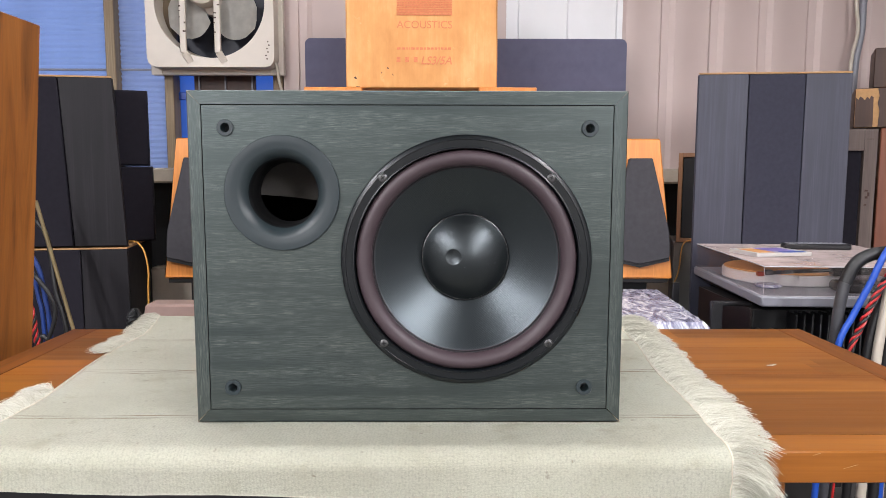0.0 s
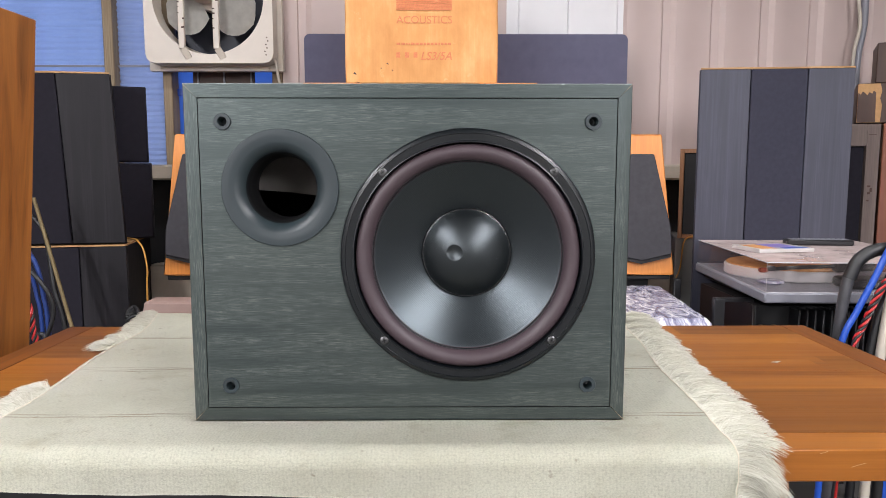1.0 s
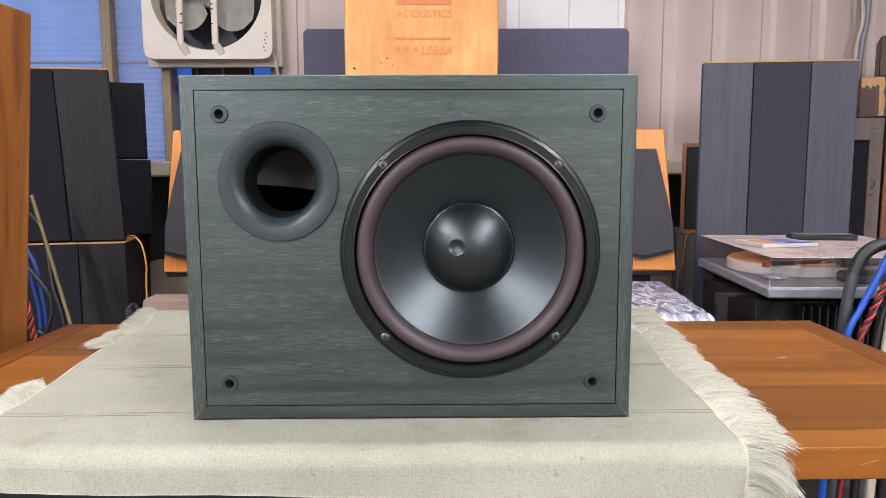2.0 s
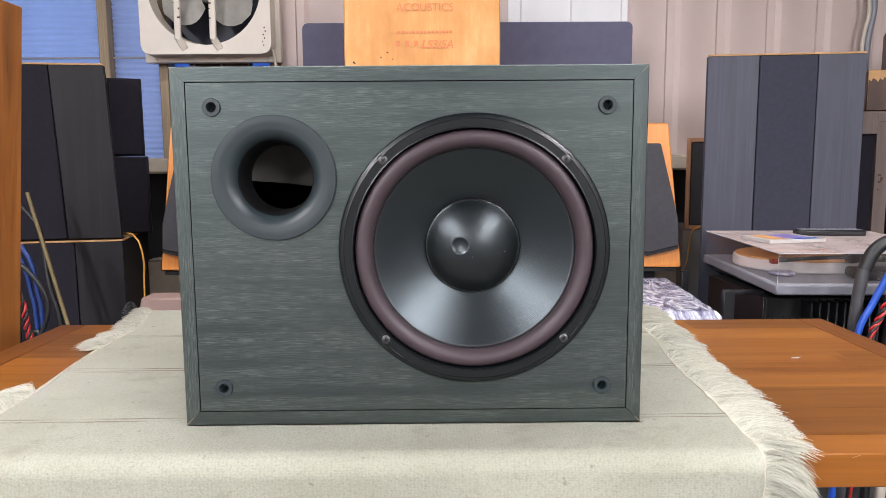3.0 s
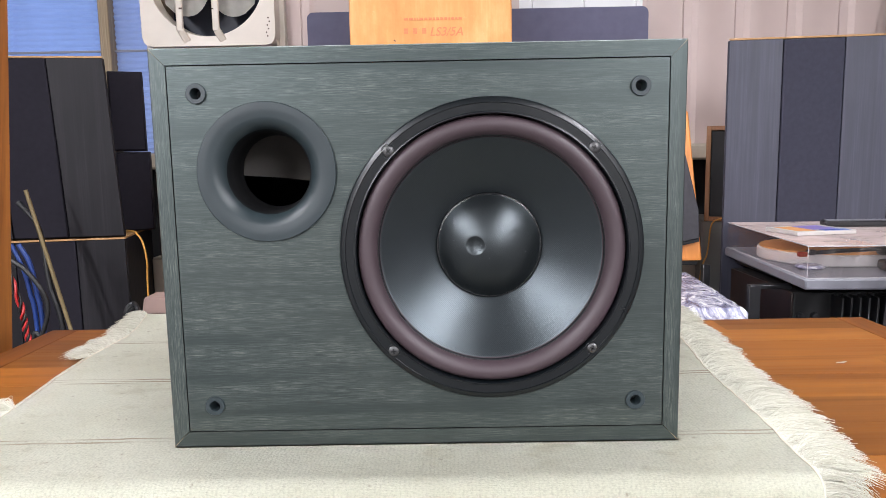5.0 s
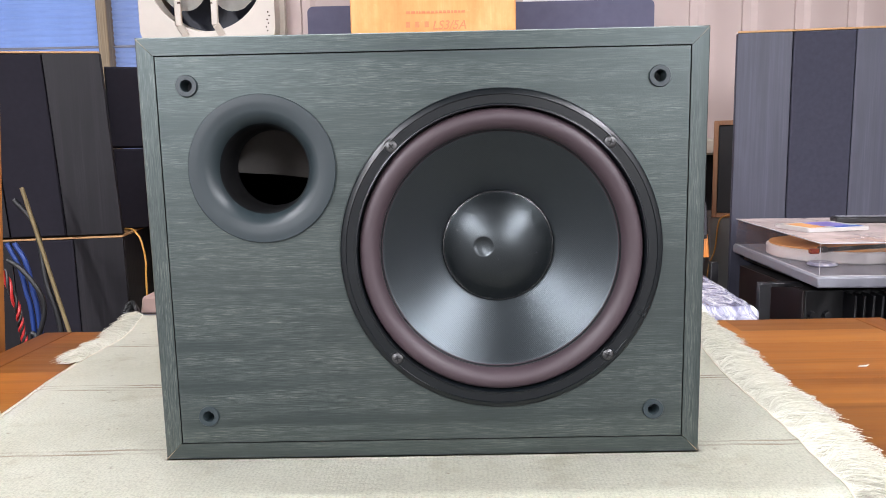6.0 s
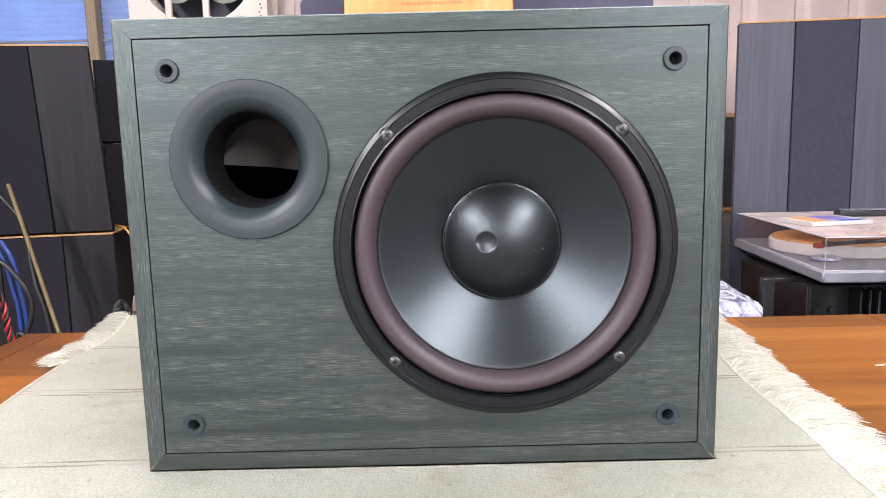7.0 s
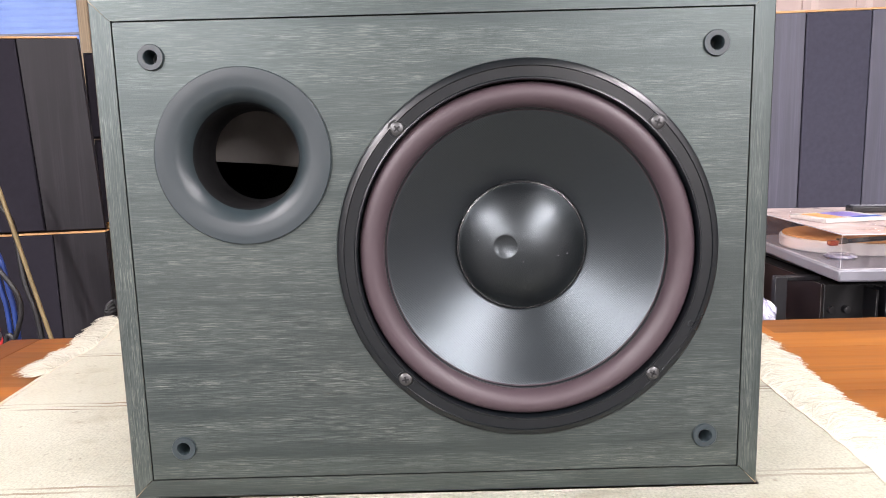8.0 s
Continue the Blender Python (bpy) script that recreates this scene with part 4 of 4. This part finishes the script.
for sx in (-0.100, 0.032):
    bar = part("guard_bar", block(sx - 0.0125, sx + 0.0125, -0.112, -0.100, -0.195, 0.06, 0.003), ENAMEL, fan, "chipped white guard bar")
    foot = part("bar_foot", block(-0.013, 0.013, -0.005, 0.005, -0.040, 0.004, 0.002), ENAMEL, bar)
    foot.matrix_basis = pose(sx + 0.004, -0.106, -0.195, 18, -28, 0)
    rnd = random.Random(int(sx * 1000))
    for k in range(7):
        z = 0.03 - 0.024 * k + rnd.uniform(-0.006, 0.006)
        w = rnd.uniform(0.004, 0.012)
        x = sx + rnd.choice((-1, 1)) * (0.0125 - w / 2)
        part("rust_chip", block(x - w / 2, x + w / 2, -0.1126, -0.1118, z, z + rnd.uniform(0.0025, 0.007)), BROWN, bar)
part("motor_bridge", block(-0.085, 0.085, -0.099, -0.070, 0.030, 0.075, 0.006), ENAMEL, fan)
part("motor", lathe([(0, -0.128), (0.040, -0.127), (0.058, -0.120), (0.064, -0.104), (0.064, -0.070)], -0.022, 0.045, 36), ENAMEL, fan, "round white motor housing")
for k in range(6):
    part("rust_spot", lathe([(0, -0.0990), (0.003, -0.0988), (0.003, -0.096)], 0.222 + 0.006 * (k % 2) - 0.002 * k, -0.15 - 0.013 * k, 8), BROWN, fan)
wire = thing("fan_cord", (0, 0, 0), "thin white cord hanging from the fan", "cable")
part("cord", sweep([(-0.625, 2.10, 1.455), (-0.600, 2.11, 1.44), (-0.592, 2.12, 1.38), (-0.580, 2.14, 1.30), (-0.585, 2.15, 1.20), (-0.585, 2.15, 1.04)], 0.006, 10), IVORY, wire)

# ---- pipes on the wall ----
for name, pts, r, mat, lab in (("conduit", [(1.735, 2.15, 2.74), (1.730, 2.15, 1.9), (1.723, 2.15, 1.70), (1.722, 2.15, 1.58), (1.706, 2.15, 1.46), (1.704, 2.15, 1.30), (1.704, 2.15, 1.04)], 0.014, SILVER, "grey conduit running down the metal wall"),
                               ("wall_cable", [(1.66, 2.15, 2.74), (1.675, 2.15, 1.9), (1.688, 2.14, 1.70), (1.697, 2.13, 1.58), (1.680, 2.13, 1.48), (1.676, 2.13, 1.36), (1.676, 2.13, 1.04)], 0.007, IVORY, "pale cable running down the metal wall")):
    ob = thing(name, (0, 0, 0), lab, "cable")
    part("run", sweep(pts, r, 10), mat, ob)

# ---- small wooden loudspeaker on a grey case ----
case = thing("grey_case", pose(0.985, 1.70, 0, 0, 0, -14), "plain grey-green board case under a small loudspeaker", "box")
part("body", block(-0.125, 0.125, 0.0, 0.26, 0, 0.779, 0.004), GREYCARTON, case)
ob = thing("bookshelf_speaker", pose(0.962, 1.695, 0.7795, 0, 0, -20), "small teak bookshelf loudspeaker with a black cloth front", "loudspeaker")
part("cabinet", block(-0.098, 0.098, 0.006, 0.20, 0, 0.308, 0.002), TEAK, ob)
for x0, x1, z0, z1 in ((-0.098, -0.084, 0, 0.308), (0.084, 0.098, 0, 0.308), (-0.0838, 0.0838, 0.294, 0.308), (-0.0838, 0.0838, 0, 0.014)):
    part("front_frame", block(x0, x1, -0.010, 0.0058, z0, z1, 0.001), TEAK, ob)
part("grille", block(-0.083, 0.083, -0.003, 0.0056, 0.0145, 0.2935, 0.002), DARK, ob)

# ---- rack, turntable and what lies on it ----
rack = thing("equipment_rack", (0, 0, 0), "black metal equipment rack full of dark amplifiers", "rack")
for x in (0.775, 1.33):
    for y in (1.13, 1.46):
        part("upright", block(x, x + 0.022, y, y + 0.022, 0, 0.676, 0.002), METAL_BLACK, rack)
part("top_shelf", block(0.88, 1.36, 1.08, 1.49, 0.676, 0.690, 0.003), METAL_BLACK, rack)
part("cross_bar", block(0.797, 0.88, 1.13, 1.152, 0.665, 0.676, 0.002), METAL_BLACK, rack)
part("shelf", block(0.80, 1.328, 1.02, 1.482, 0.33, 0.346, 0.003), METAL_BLACK, rack)
part("bracket", block(0.772, 0.800, 1.126, 1.1295, 0.55, 0.675, 0.001), METAL_BLACK, rack)
amp = thing("power_amplifier", (1.06, 1.03, 0.3465), "black power amplifier with deep cooling fins and maroon side", "amplifier")
part("case", block(-0.20, 0.23, 0.05, 0.42, 0.006, 0.320, 0.003), DARK, amp)
part("side_plate", block(-0.206, -0.2005, 0.05, 0.42, 0.006, 0.320, 0.001), MAROON, amp, "dark maroon side plate")
for k in range(15):
    x = -0.11 + 0.021 * k
    part("cooling_fin", block(x, x + 0.005, 0.0, 0.0498, 0.02, 0.315, 0.001), METAL_BLACK, amp)
for x in (-0.185, -0.15):
    part("knob", lathe([(0, 0.036), (0.008, 0.037), (0.009, 0.0495)], x, 0.262, 20), METAL_BLACK, amp)
tt = thing("turntable", pose(0.838, 0.985, 0.6905, 0, 0, -3.2), "silver-grey turntable with orange platter mat under clear dust cover", "turntable")
TW, TD = 0.50, 0.56
part("plinth", block(0, TW, 0, TD, 0, 0.026, 0.004), SILVER, tt)
c = 0.0035
cover = part("dust_cover", block(0.006, TW - 0.006, 0.006, TD - 0.006, 0.0988, 0.1020, 0.0012), DUSTY, tt, "clear acrylic dust cover, dusty on top")
for x0, x1, y0, y1 in ((0.006, 0.006 + c, 0.006, TD - 0.006), (TW - 0.006 - c, TW - 0.006, 0.006, TD - 0.006), (0.0096, TW - 0.0096, 0.006, 0.006 + c), (0.0096, TW - 0.0096, TD - 0.006 - c, TD - 0.006)):
    part("cover_wall", block(x0, x1, y0, y1, 0.0265, 0.0987, 0.0008), SMOKE, cover).visible_shadow = False


# Pale strips stand in for light caught along the cover's edges.
for x0, x1, y0, y1, z0, z1 in ((0.0050, 0.0058, 0.005, 0.0058, 0.0265, 0.1015), (0.006, TW - 0.006, 0.0046, 0.0058, 0.1000, 0.1022), (0.0046, 0.0058, 0.006, TD - 0.006, 0.1000, 0.1022), (0.006, TW - 0.006, 0.0046, 0.0058, 0.0265, 0.0280), (0.0046, 0.0058, 0.006, TD - 0.006, 0.0265, 0.0280)):
    part("cover_glint", block(x0, x1, y0, y1, z0, z1), EDGE_GLINT, cover, "pale strip for light caught on the acrylic edge")


def disc(r, z0, z1, x, y, edge=0.003, segs=72):
    """A round plate lying flat."""
    bm = lathe([(0, z1), (r - edge, z1), (r, z1 - edge), (r, z0 + edge), (r - edge, z0), (0, z0)], 0, 0, segs)
    for v in bm.verts:
        v.co = Vector((x + v.co.x, y + v.co.z, v.co.y))
    return bm


part("platter", disc(0.172, 0.0265, 0.056, 0.192, 0.325), PLATTER, tt, "thick pale platter")
part("platter_mat", disc(0.166, 0.0562, 0.060, 0.192, 0.325, 0.001), MAT_ORANGE, tt, "orange cork mat")
arm = part("tonearm", sweep([(0.045, 0.118, 0.068), (0.13, 0.128, 0.072), (0.25, 0.142, 0.075)], 0.0052, 12), METAL_BLACK, tt, "black tonearm")
part("headshell", block(0.030, 0.050, 0.108, 0.124, 0.061, 0.073, 0.002), DEEPRED, arm, "red cartridge")
part("head_clamp", block(0.052, 0.072, 0.112, 0.128, 0.064, 0.077, 0.002), STEEL, arm)
part("arm_pivot", block(0.235, 0.262, 0.126, 0.160, 0.060, 0.090, 0.004), METAL_BLACK, arm)
part("arm_base", block(0.225, 0.345, 0.055, 0.135, 0.0265, 0.052, 0.006), METAL_BLACK, arm)
part("counterweight", sweep([(0.265, 0.144, 0.075), (0.335, 0.152, 0.076)], 0.016, 16), METAL_BLACK, arm)
part("clear_bag", disc(0.035, 0.0265, 0.036, 0.075, 0.15, 0.006, 24), FOIL, tt, "crumpled clear bag")
base = pose(0.838, 0.985, 0.7928, 0, 0, -3.2)
book = thing("disc_case", base @ pose(0.125, 0.275, 0, 0, 0, 14), "thin printed disc case lying on the dust cover", "disc case")
part("case", block(-0.085, 0.085, -0.065, 0.065, 0.0, 0.010, 0.001), PAPER, book)
for k, (x0, x1, y0, y1, mat) in enumerate(((-0.07, -0.02, -0.05, 0.05, MAT_ORANGE), (-0.015, 0.06, -0.03, 0.055, VIOLET), (0.0, 0.075, -0.058, -0.035, BLUE))):
    part("printed_patch", block(x0, x1, y0, y1, 0.0101, 0.0104), mat, book)
remote = thing("remote_control", base @ pose(0.315, 0.41, 0, 0, 0, -4), "slim black remote control lying on the dust cover", "remote control")
part("body", block(-0.095, 0.095, -0.022, 0.022, 0.0, 0.017, 0.004), METAL_BLACK, remote)
bm = bmesh.new()
for a in range(12):
    for b in range(3):
        block(-0.085 + 0.0142 * a, -0.0755 + 0.0142 * a, -0.016 + 0.012 * b, -0.009 + 0.012 * b, 0.0168, 0.0186, bm=bm)
part("buttons", bm, SILVER, remote)

# ---- plastic-wrapped carton behind the table ----
wrap = thing("wrapped_box", pose(0.715, 0.985, 0, 0, 0, -4.0), "low box wrapped in crinkled clear plastic", "box")
bm = block(-0.42, 0, 0, 0.53, 0, 0.648, 0.012)
bmesh.ops.subdivide_edges(bm, edges=[e for e in bm.edges if e.calc_length() > 0.05], cuts=36, use_grid_fill=True)
for v in bm.verts:
    k = noise.noise((v.co.x * 22, v.co.y * 16, v.co.z * 16)) + 0.6 * noise.noise((v.co.x * 60, v.co.y * 45, v.co.z * 45))
    if v.co.z > 0.05:
        k = 0.8 * k + 1.5 * (0.4 - abs(noise.noise((v.co.x * 38, v.co.y * 24, v.co.z * 24)))) + 0.8 * noise.noise((v.co.x * 110, v.co.y * 80, v.co.z * 80))
        v.co += Vector((0.0010, 0.0010, 0.0012)) * k
part("wrapping", bm, FOIL, wrap, "", 80)

# ---- rose plastic cover at the other side ----
rose = thing("turntable", (-0.62, 1.40, 0), "closed turntable under a dusty rose plastic cover on a dark stand", "turntable")
part("stand", block(-0.235, 0.235, -0.02, 0.06, 0, 0.545, 0.004), DARK, rose)
part("plinth", block(-0.245, 0.245, -0.03, 0.07, 0.546, 0.570, 0.004), SILVER, rose)
bm = block(-0.24, 0.24, -0.025, 0.065, 0.571, 0.622, 0.006)
for v in bm.verts:
    if v.co.z > 0.6:
        v.co.x *= 0.97
part("cover", bm, PINKPLASTIC, rose)
# Dark crumpled lump by the rose cover, shaped as a coil; post added.
bag = thing("cable_coil", (-0.862, 1.33, 0.0), "dark lumpy object shaped as a coil on an added post", "cable")
part("post", block(-0.012, 0.012, -0.012, 0.012, 0, 0.56, 0.003), DARK, bag)
part("coil", sweep([(0.018 * math.cos(a * 0.9), 0.014 * math.sin(a * 1.7), 0.570 + 0.016 * math.sin(a * 0.9) + 0.0012 * a) for a in range(26)], 0.006, 8, steps=3), BLACKRUBBER, bag)

# ---- brown cabinets on the far side ----
for x, y, z0, z1, w, d, mat, lab in ((1.588, 1.760, 0.0, 1.178, 0.28, 0.22, RUST, "red-brown wooden cabinet with a worn front"), (1.510, 1.80, 1.1785, 1.317, 0.36, 0.20, BROWN, "dark brown wooden box with peeling veneer"), (1.566, 1.79, 1.3175, 1.456, 0.30, 0.18, BROWN, "dark brown wooden box on a stack of cabinets")):
    ob = thing("wooden_cabinet", pose(x, y, z0, 0, 0, -27), lab, "cabinet", "stacked brown cabinets")
    part("body", block(0, w, 0.0, d, 0, z1 - z0 - 0.0005, 0.003), mat, ob)
    if z0 == 1.1785:
        part("bare_wood", block(0.003, 0.090, -0.0012, -0.0002, 0.002, 0.136), TAN, ob, "bare pale wood where veneer has peeled")
        part("veneer", prism([(0.004, 0.003), (0.060, 0.003), (0.058, 0.105), (0.050, 0.112), (0.046, 0.101), (0.038, 0.108), (0.032, 0.096), (0.026, 0.104), (0.017, 0.110), (0.012, 0.099), (0.004, 0.107)], -0.0026, -0.0014), BROWN, ob, "ragged dark veneer")
        part("veneer", prism([(0.075, 0.003), (0.120, 0.003), (0.120, 0.136), (0.070, 0.136), (0.076, 0.110), (0.071, 0.085), (0.078, 0.060)], -0.0026, -0.0014), BROWN, ob, "ragged dark veneer")
ob = thing("framed_loudspeaker", (1.37, 1.765, 0), "old taupe-brown framed loudspeaker with a recessed black front", "loudspeaker")
part("cabinet", block(0, 0.213, 0.022, 0.19, 0, 1.175, 0.002), BROWN, ob)
for x0, x1, z0, z1 in ((0, 0.04, 0, 1.175), (0.166, 0.213, 0, 1.175), (0.0402, 0.1658, 1.098, 1.175), (0.0402, 0.1658, 0, 0.09)):
    part("front_frame", block(x0, x1, 0.0, 0.0218, z0, z1, 0.0015), TAUPE, ob, "scuffed taupe wooden frame")
part("grille", block(0.0404, 0.1656, 0.014, 0.0216, 0.0905, 1.0975, 0.001), BLACKCLOTH, ob, "black cloth front")
for x, z, w, h in ((0.172, 1.138, 0.026, 0.002), (0.176, 0.955, 0.012, 0.006), (0.178, 0.930, 0.010, 0.008), (0.186, 0.938, 0.008, 0.014), (0.176, 0.905, 0.009, 0.005)):
    part("scuff", block(x, x + w, -0.0008, -0.0002, z, z + h), BROWN, ob, "dark scuff")

# ---- tube frame with cables ----
tube = thing("tube_frame", (0, 0, 0), "bent black steel tube frame hung with cables", "frame")
part("tube", sweep([(0.915, 0.80, 0.0), (0.918, 0.80, 0.30), (0.920, 0.80, 0.60), (0.925, 0.80, 0.708), (0.936, 0.80, 0.780), (0.954, 0.80, 0.820), (0.985, 0.80, 0.842), (1.03, 0.80, 0.850), (1.25, 0.80, 0.855)], 0.0125, 16), GREYTUBE, tube)
part("sleeve", sweep([(0.936, 0.80, 0.780), (0.954, 0.80, 0.820), (0.985, 0.80, 0.842), (1.03, 0.80, 0.850)], 0.0142, 16), BLACKRUBBER, tube, "black rubber sleeve")
part("tube", sweep([(1.25, 0.80, 0.0), (1.25, 0.80, 0.855)], 0.0165, 12, steps=2), GREYTUBE, tube)
CABLES = (("blue_cable", [(0.87, 0.77, 0.02), (0.89, 0.77, 0.50), (0.913, 0.77, 0.649), (0.940, 0.77, 0.712), (0.972, 0.765, 0.788), (0.993, 0.765, 0.838), (1.02, 0.775, 0.872), (1.06, 0.80, 0.888), (1.08, 0.84, 0.84), (1.08, 0.85, 0.3), (1.08, 0.85, 0.02)], 0.0072, BLUE, "thick blue cable hanging over a steel tube"),
          ("ivory_cable", [(0.97, 0.76, 0.02), (0.985, 0.76, 0.50), (0.992, 0.76, 0.61), (0.999, 0.76, 0.687), (1.012, 0.765, 0.763), (1.03, 0.77, 0.835), (1.06, 0.80, 0.876), (1.08, 0.84, 0.80), (1.08, 0.86, 0.02)], 0.0105, IVORY, "thick ivory cable hanging over a steel tube"),
          ("black_cable", [(0.95, 0.78, 0.02), (0.965, 0.78, 0.50), (0.978, 0.775, 0.62), (0.990, 0.775, 0.69), (1.008, 0.775, 0.745), (1.04, 0.775, 0.81), (1.08, 0.80, 0.876), (1.11, 0.84, 0.80), (1.11, 0.86, 0.02)], 0.0095, BLACKRUBBER, "thick black cable hanging over a steel tube"),
          ("black_cable", [(1.01, 0.77, 0.02), (1.015, 0.77, 0.5), (1.022, 0.77, 0.66), (1.034, 0.77, 0.74), (1.06, 0.78, 0.82), (1.10, 0.80, 0.876), (1.13, 0.84, 0.80), (1.13, 0.86, 0.02)], 0.011, BLACKRUBBER, "thick black cable hanging over a steel tube"))
for name, pts, r, mat, lab in CABLES:
    ob = thing(name, (0, 0, 0), lab, "cable")
    part("run", sweep(pts, r, 12), mat, ob)


def braid(name, pts, r, label):
    """Red and black strands twisted round one another."""
    ob = thing(name, (0, 0, 0), label, "cable")
    core = smooth_path(pts, 14)
    for s in range(4):
        line = []
        for k, p in enumerate(core):
            a = k * 0.42 + s * math.pi / 2 + 0.5 * math.sin(k * 0.23 + s)
            line.append(p + Vector((math.cos(a), math.sin(a) * 0.8, 0.3 * math.sin(a))) * r)
        part("strand", sweep(line, r * 0.62, 7, steps=0), RED if s % 2 else BLACKRUBBER, ob, "red strand" if s % 2 else "black strand")
    return ob


braid("twisted_cable", [(0.90, 0.755, 0.02), (0.915, 0.755, 0.50), (0.932, 0.755, 0.642), (0.948, 0.755, 0.687), (0.969, 0.755, 0.738), (0.990, 0.755, 0.782), (1.016, 0.755, 0.826), (1.05, 0.765, 0.872), (1.09, 0.80, 0.89)], 0.0050, "red and black twisted cable hanging over a steel tube")
braid("twisted_cable", [(-1.02, 1.06, 0.02), (-1.024, 1.08, 0.45), (-1.024, 1.10, 0.553), (-1.030, 1.10, 0.60), (-1.036, 1.10, 0.66), (-1.06, 1.10, 0.75)], 0.0055, "red and black twisted cable hanging beside the stack")
for name, pts, r, mat, lab in (("wooden_stick", [(-1.163, 1.38, 0.935), (-1.123, 1.375, 0.776), (-1.068, 1.37, 0.548), (-0.935, 1.36, 0.002)], 0.0056, STICK, "thin wooden stick leaning against the stack"),
                               ("black_cable", [(-1.20, 1.40, 0.90), (-1.168, 1.40, 0.862), (-1.145, 1.395, 0.827), (-1.132, 1.39, 0.759), (-1.118, 1.38, 0.66), (-1.09, 1.38, 0.50), (-1.09, 1.38, 0.02)], 0.0075, BLACKRUBBER, "black cable hanging beside the stack"),
                               ("black_cable", [(-1.11, 1.20, 0.76), (-1.076, 1.20, 0.734), (-1.036, 1.20, 0.676), (-1.028, 1.20, 0.624), (-1.05, 1.20, 0.56), (-1.075, 1.20, 0.52), (-1.08, 1.2, 0.02)], 0.006, BLACKRUBBER, "black cable looping beside the stack"),
                               ("blue_cable", [(-1.10, 1.22, 0.80), (-1.076, 1.22, 0.75), (-1.064, 1.22, 0.671), (-1.055, 1.22, 0.56), (-1.05, 1.22, 0.02)], 0.0065, SHADED_BLUE, "thick blue cable hanging beside the stack"),
                               ("blue_cable", [(-1.12, 1.22, 0.80), (-1.095, 1.22, 0.74), (-1.082, 1.22, 0.671), (-1.072, 1.22, 0.56), (-1.07, 1.22, 0.02)], 0.006, SHADED_BLUE, "thick blue cable hanging beside the stack"),
                               ("amber_cable", [(-1.00, 1.63, 0.790), (-0.955, 1.58, 0.792), (-0.925, 1.53, 0.790), (-0.905, 1.52, 0.765), (-0.893, 1.515, 0.70), (-0.897, 1.515, 0.598), (-0.90, 1.515, 0.02)], 0.0030, YELLOW, "thin amber cable running down the stack"),
                               ("amber_cable", [(0.96, 1.70, 0.800), (0.920, 1.70, 0.790), (0.885, 1.70, 0.77), (0.87, 1.69, 0.68), (0.845, 1.69, 0.55), (0.84, 1.69, 0.02)], 0.0025, YELLOW, "thin amber cable below the small loudspeaker")):
    ob = thing(name, (0, 0, 0), lab, "stick" if name == "wooden_stick" else "cable")
    part("run", sweep(pts, r, 10), mat, ob)

# ---- fluorescent lamps, out of view, three of them added ----
for x, y, z, length, watts, turn in LAMPS:
    ob = thing("ceiling_lamp", pose(x, y, 2.75, 0, 0, turn), "slim white fluorescent ceiling lamp, placed out of view", "lamp", "ceiling lamps")
    part("body", block(-length / 2, length / 2, -0.04, 0.04, -0.06, -0.001, 0.006), ENAMEL, ob)
    for y in (-0.07, 0.07):
        part("tube", sweep([(-length / 2, y, -0.10), (length / 2, y, -0.10)], 0.014, 10, steps=1), GLOW, ob, "glowing fluorescent tube")
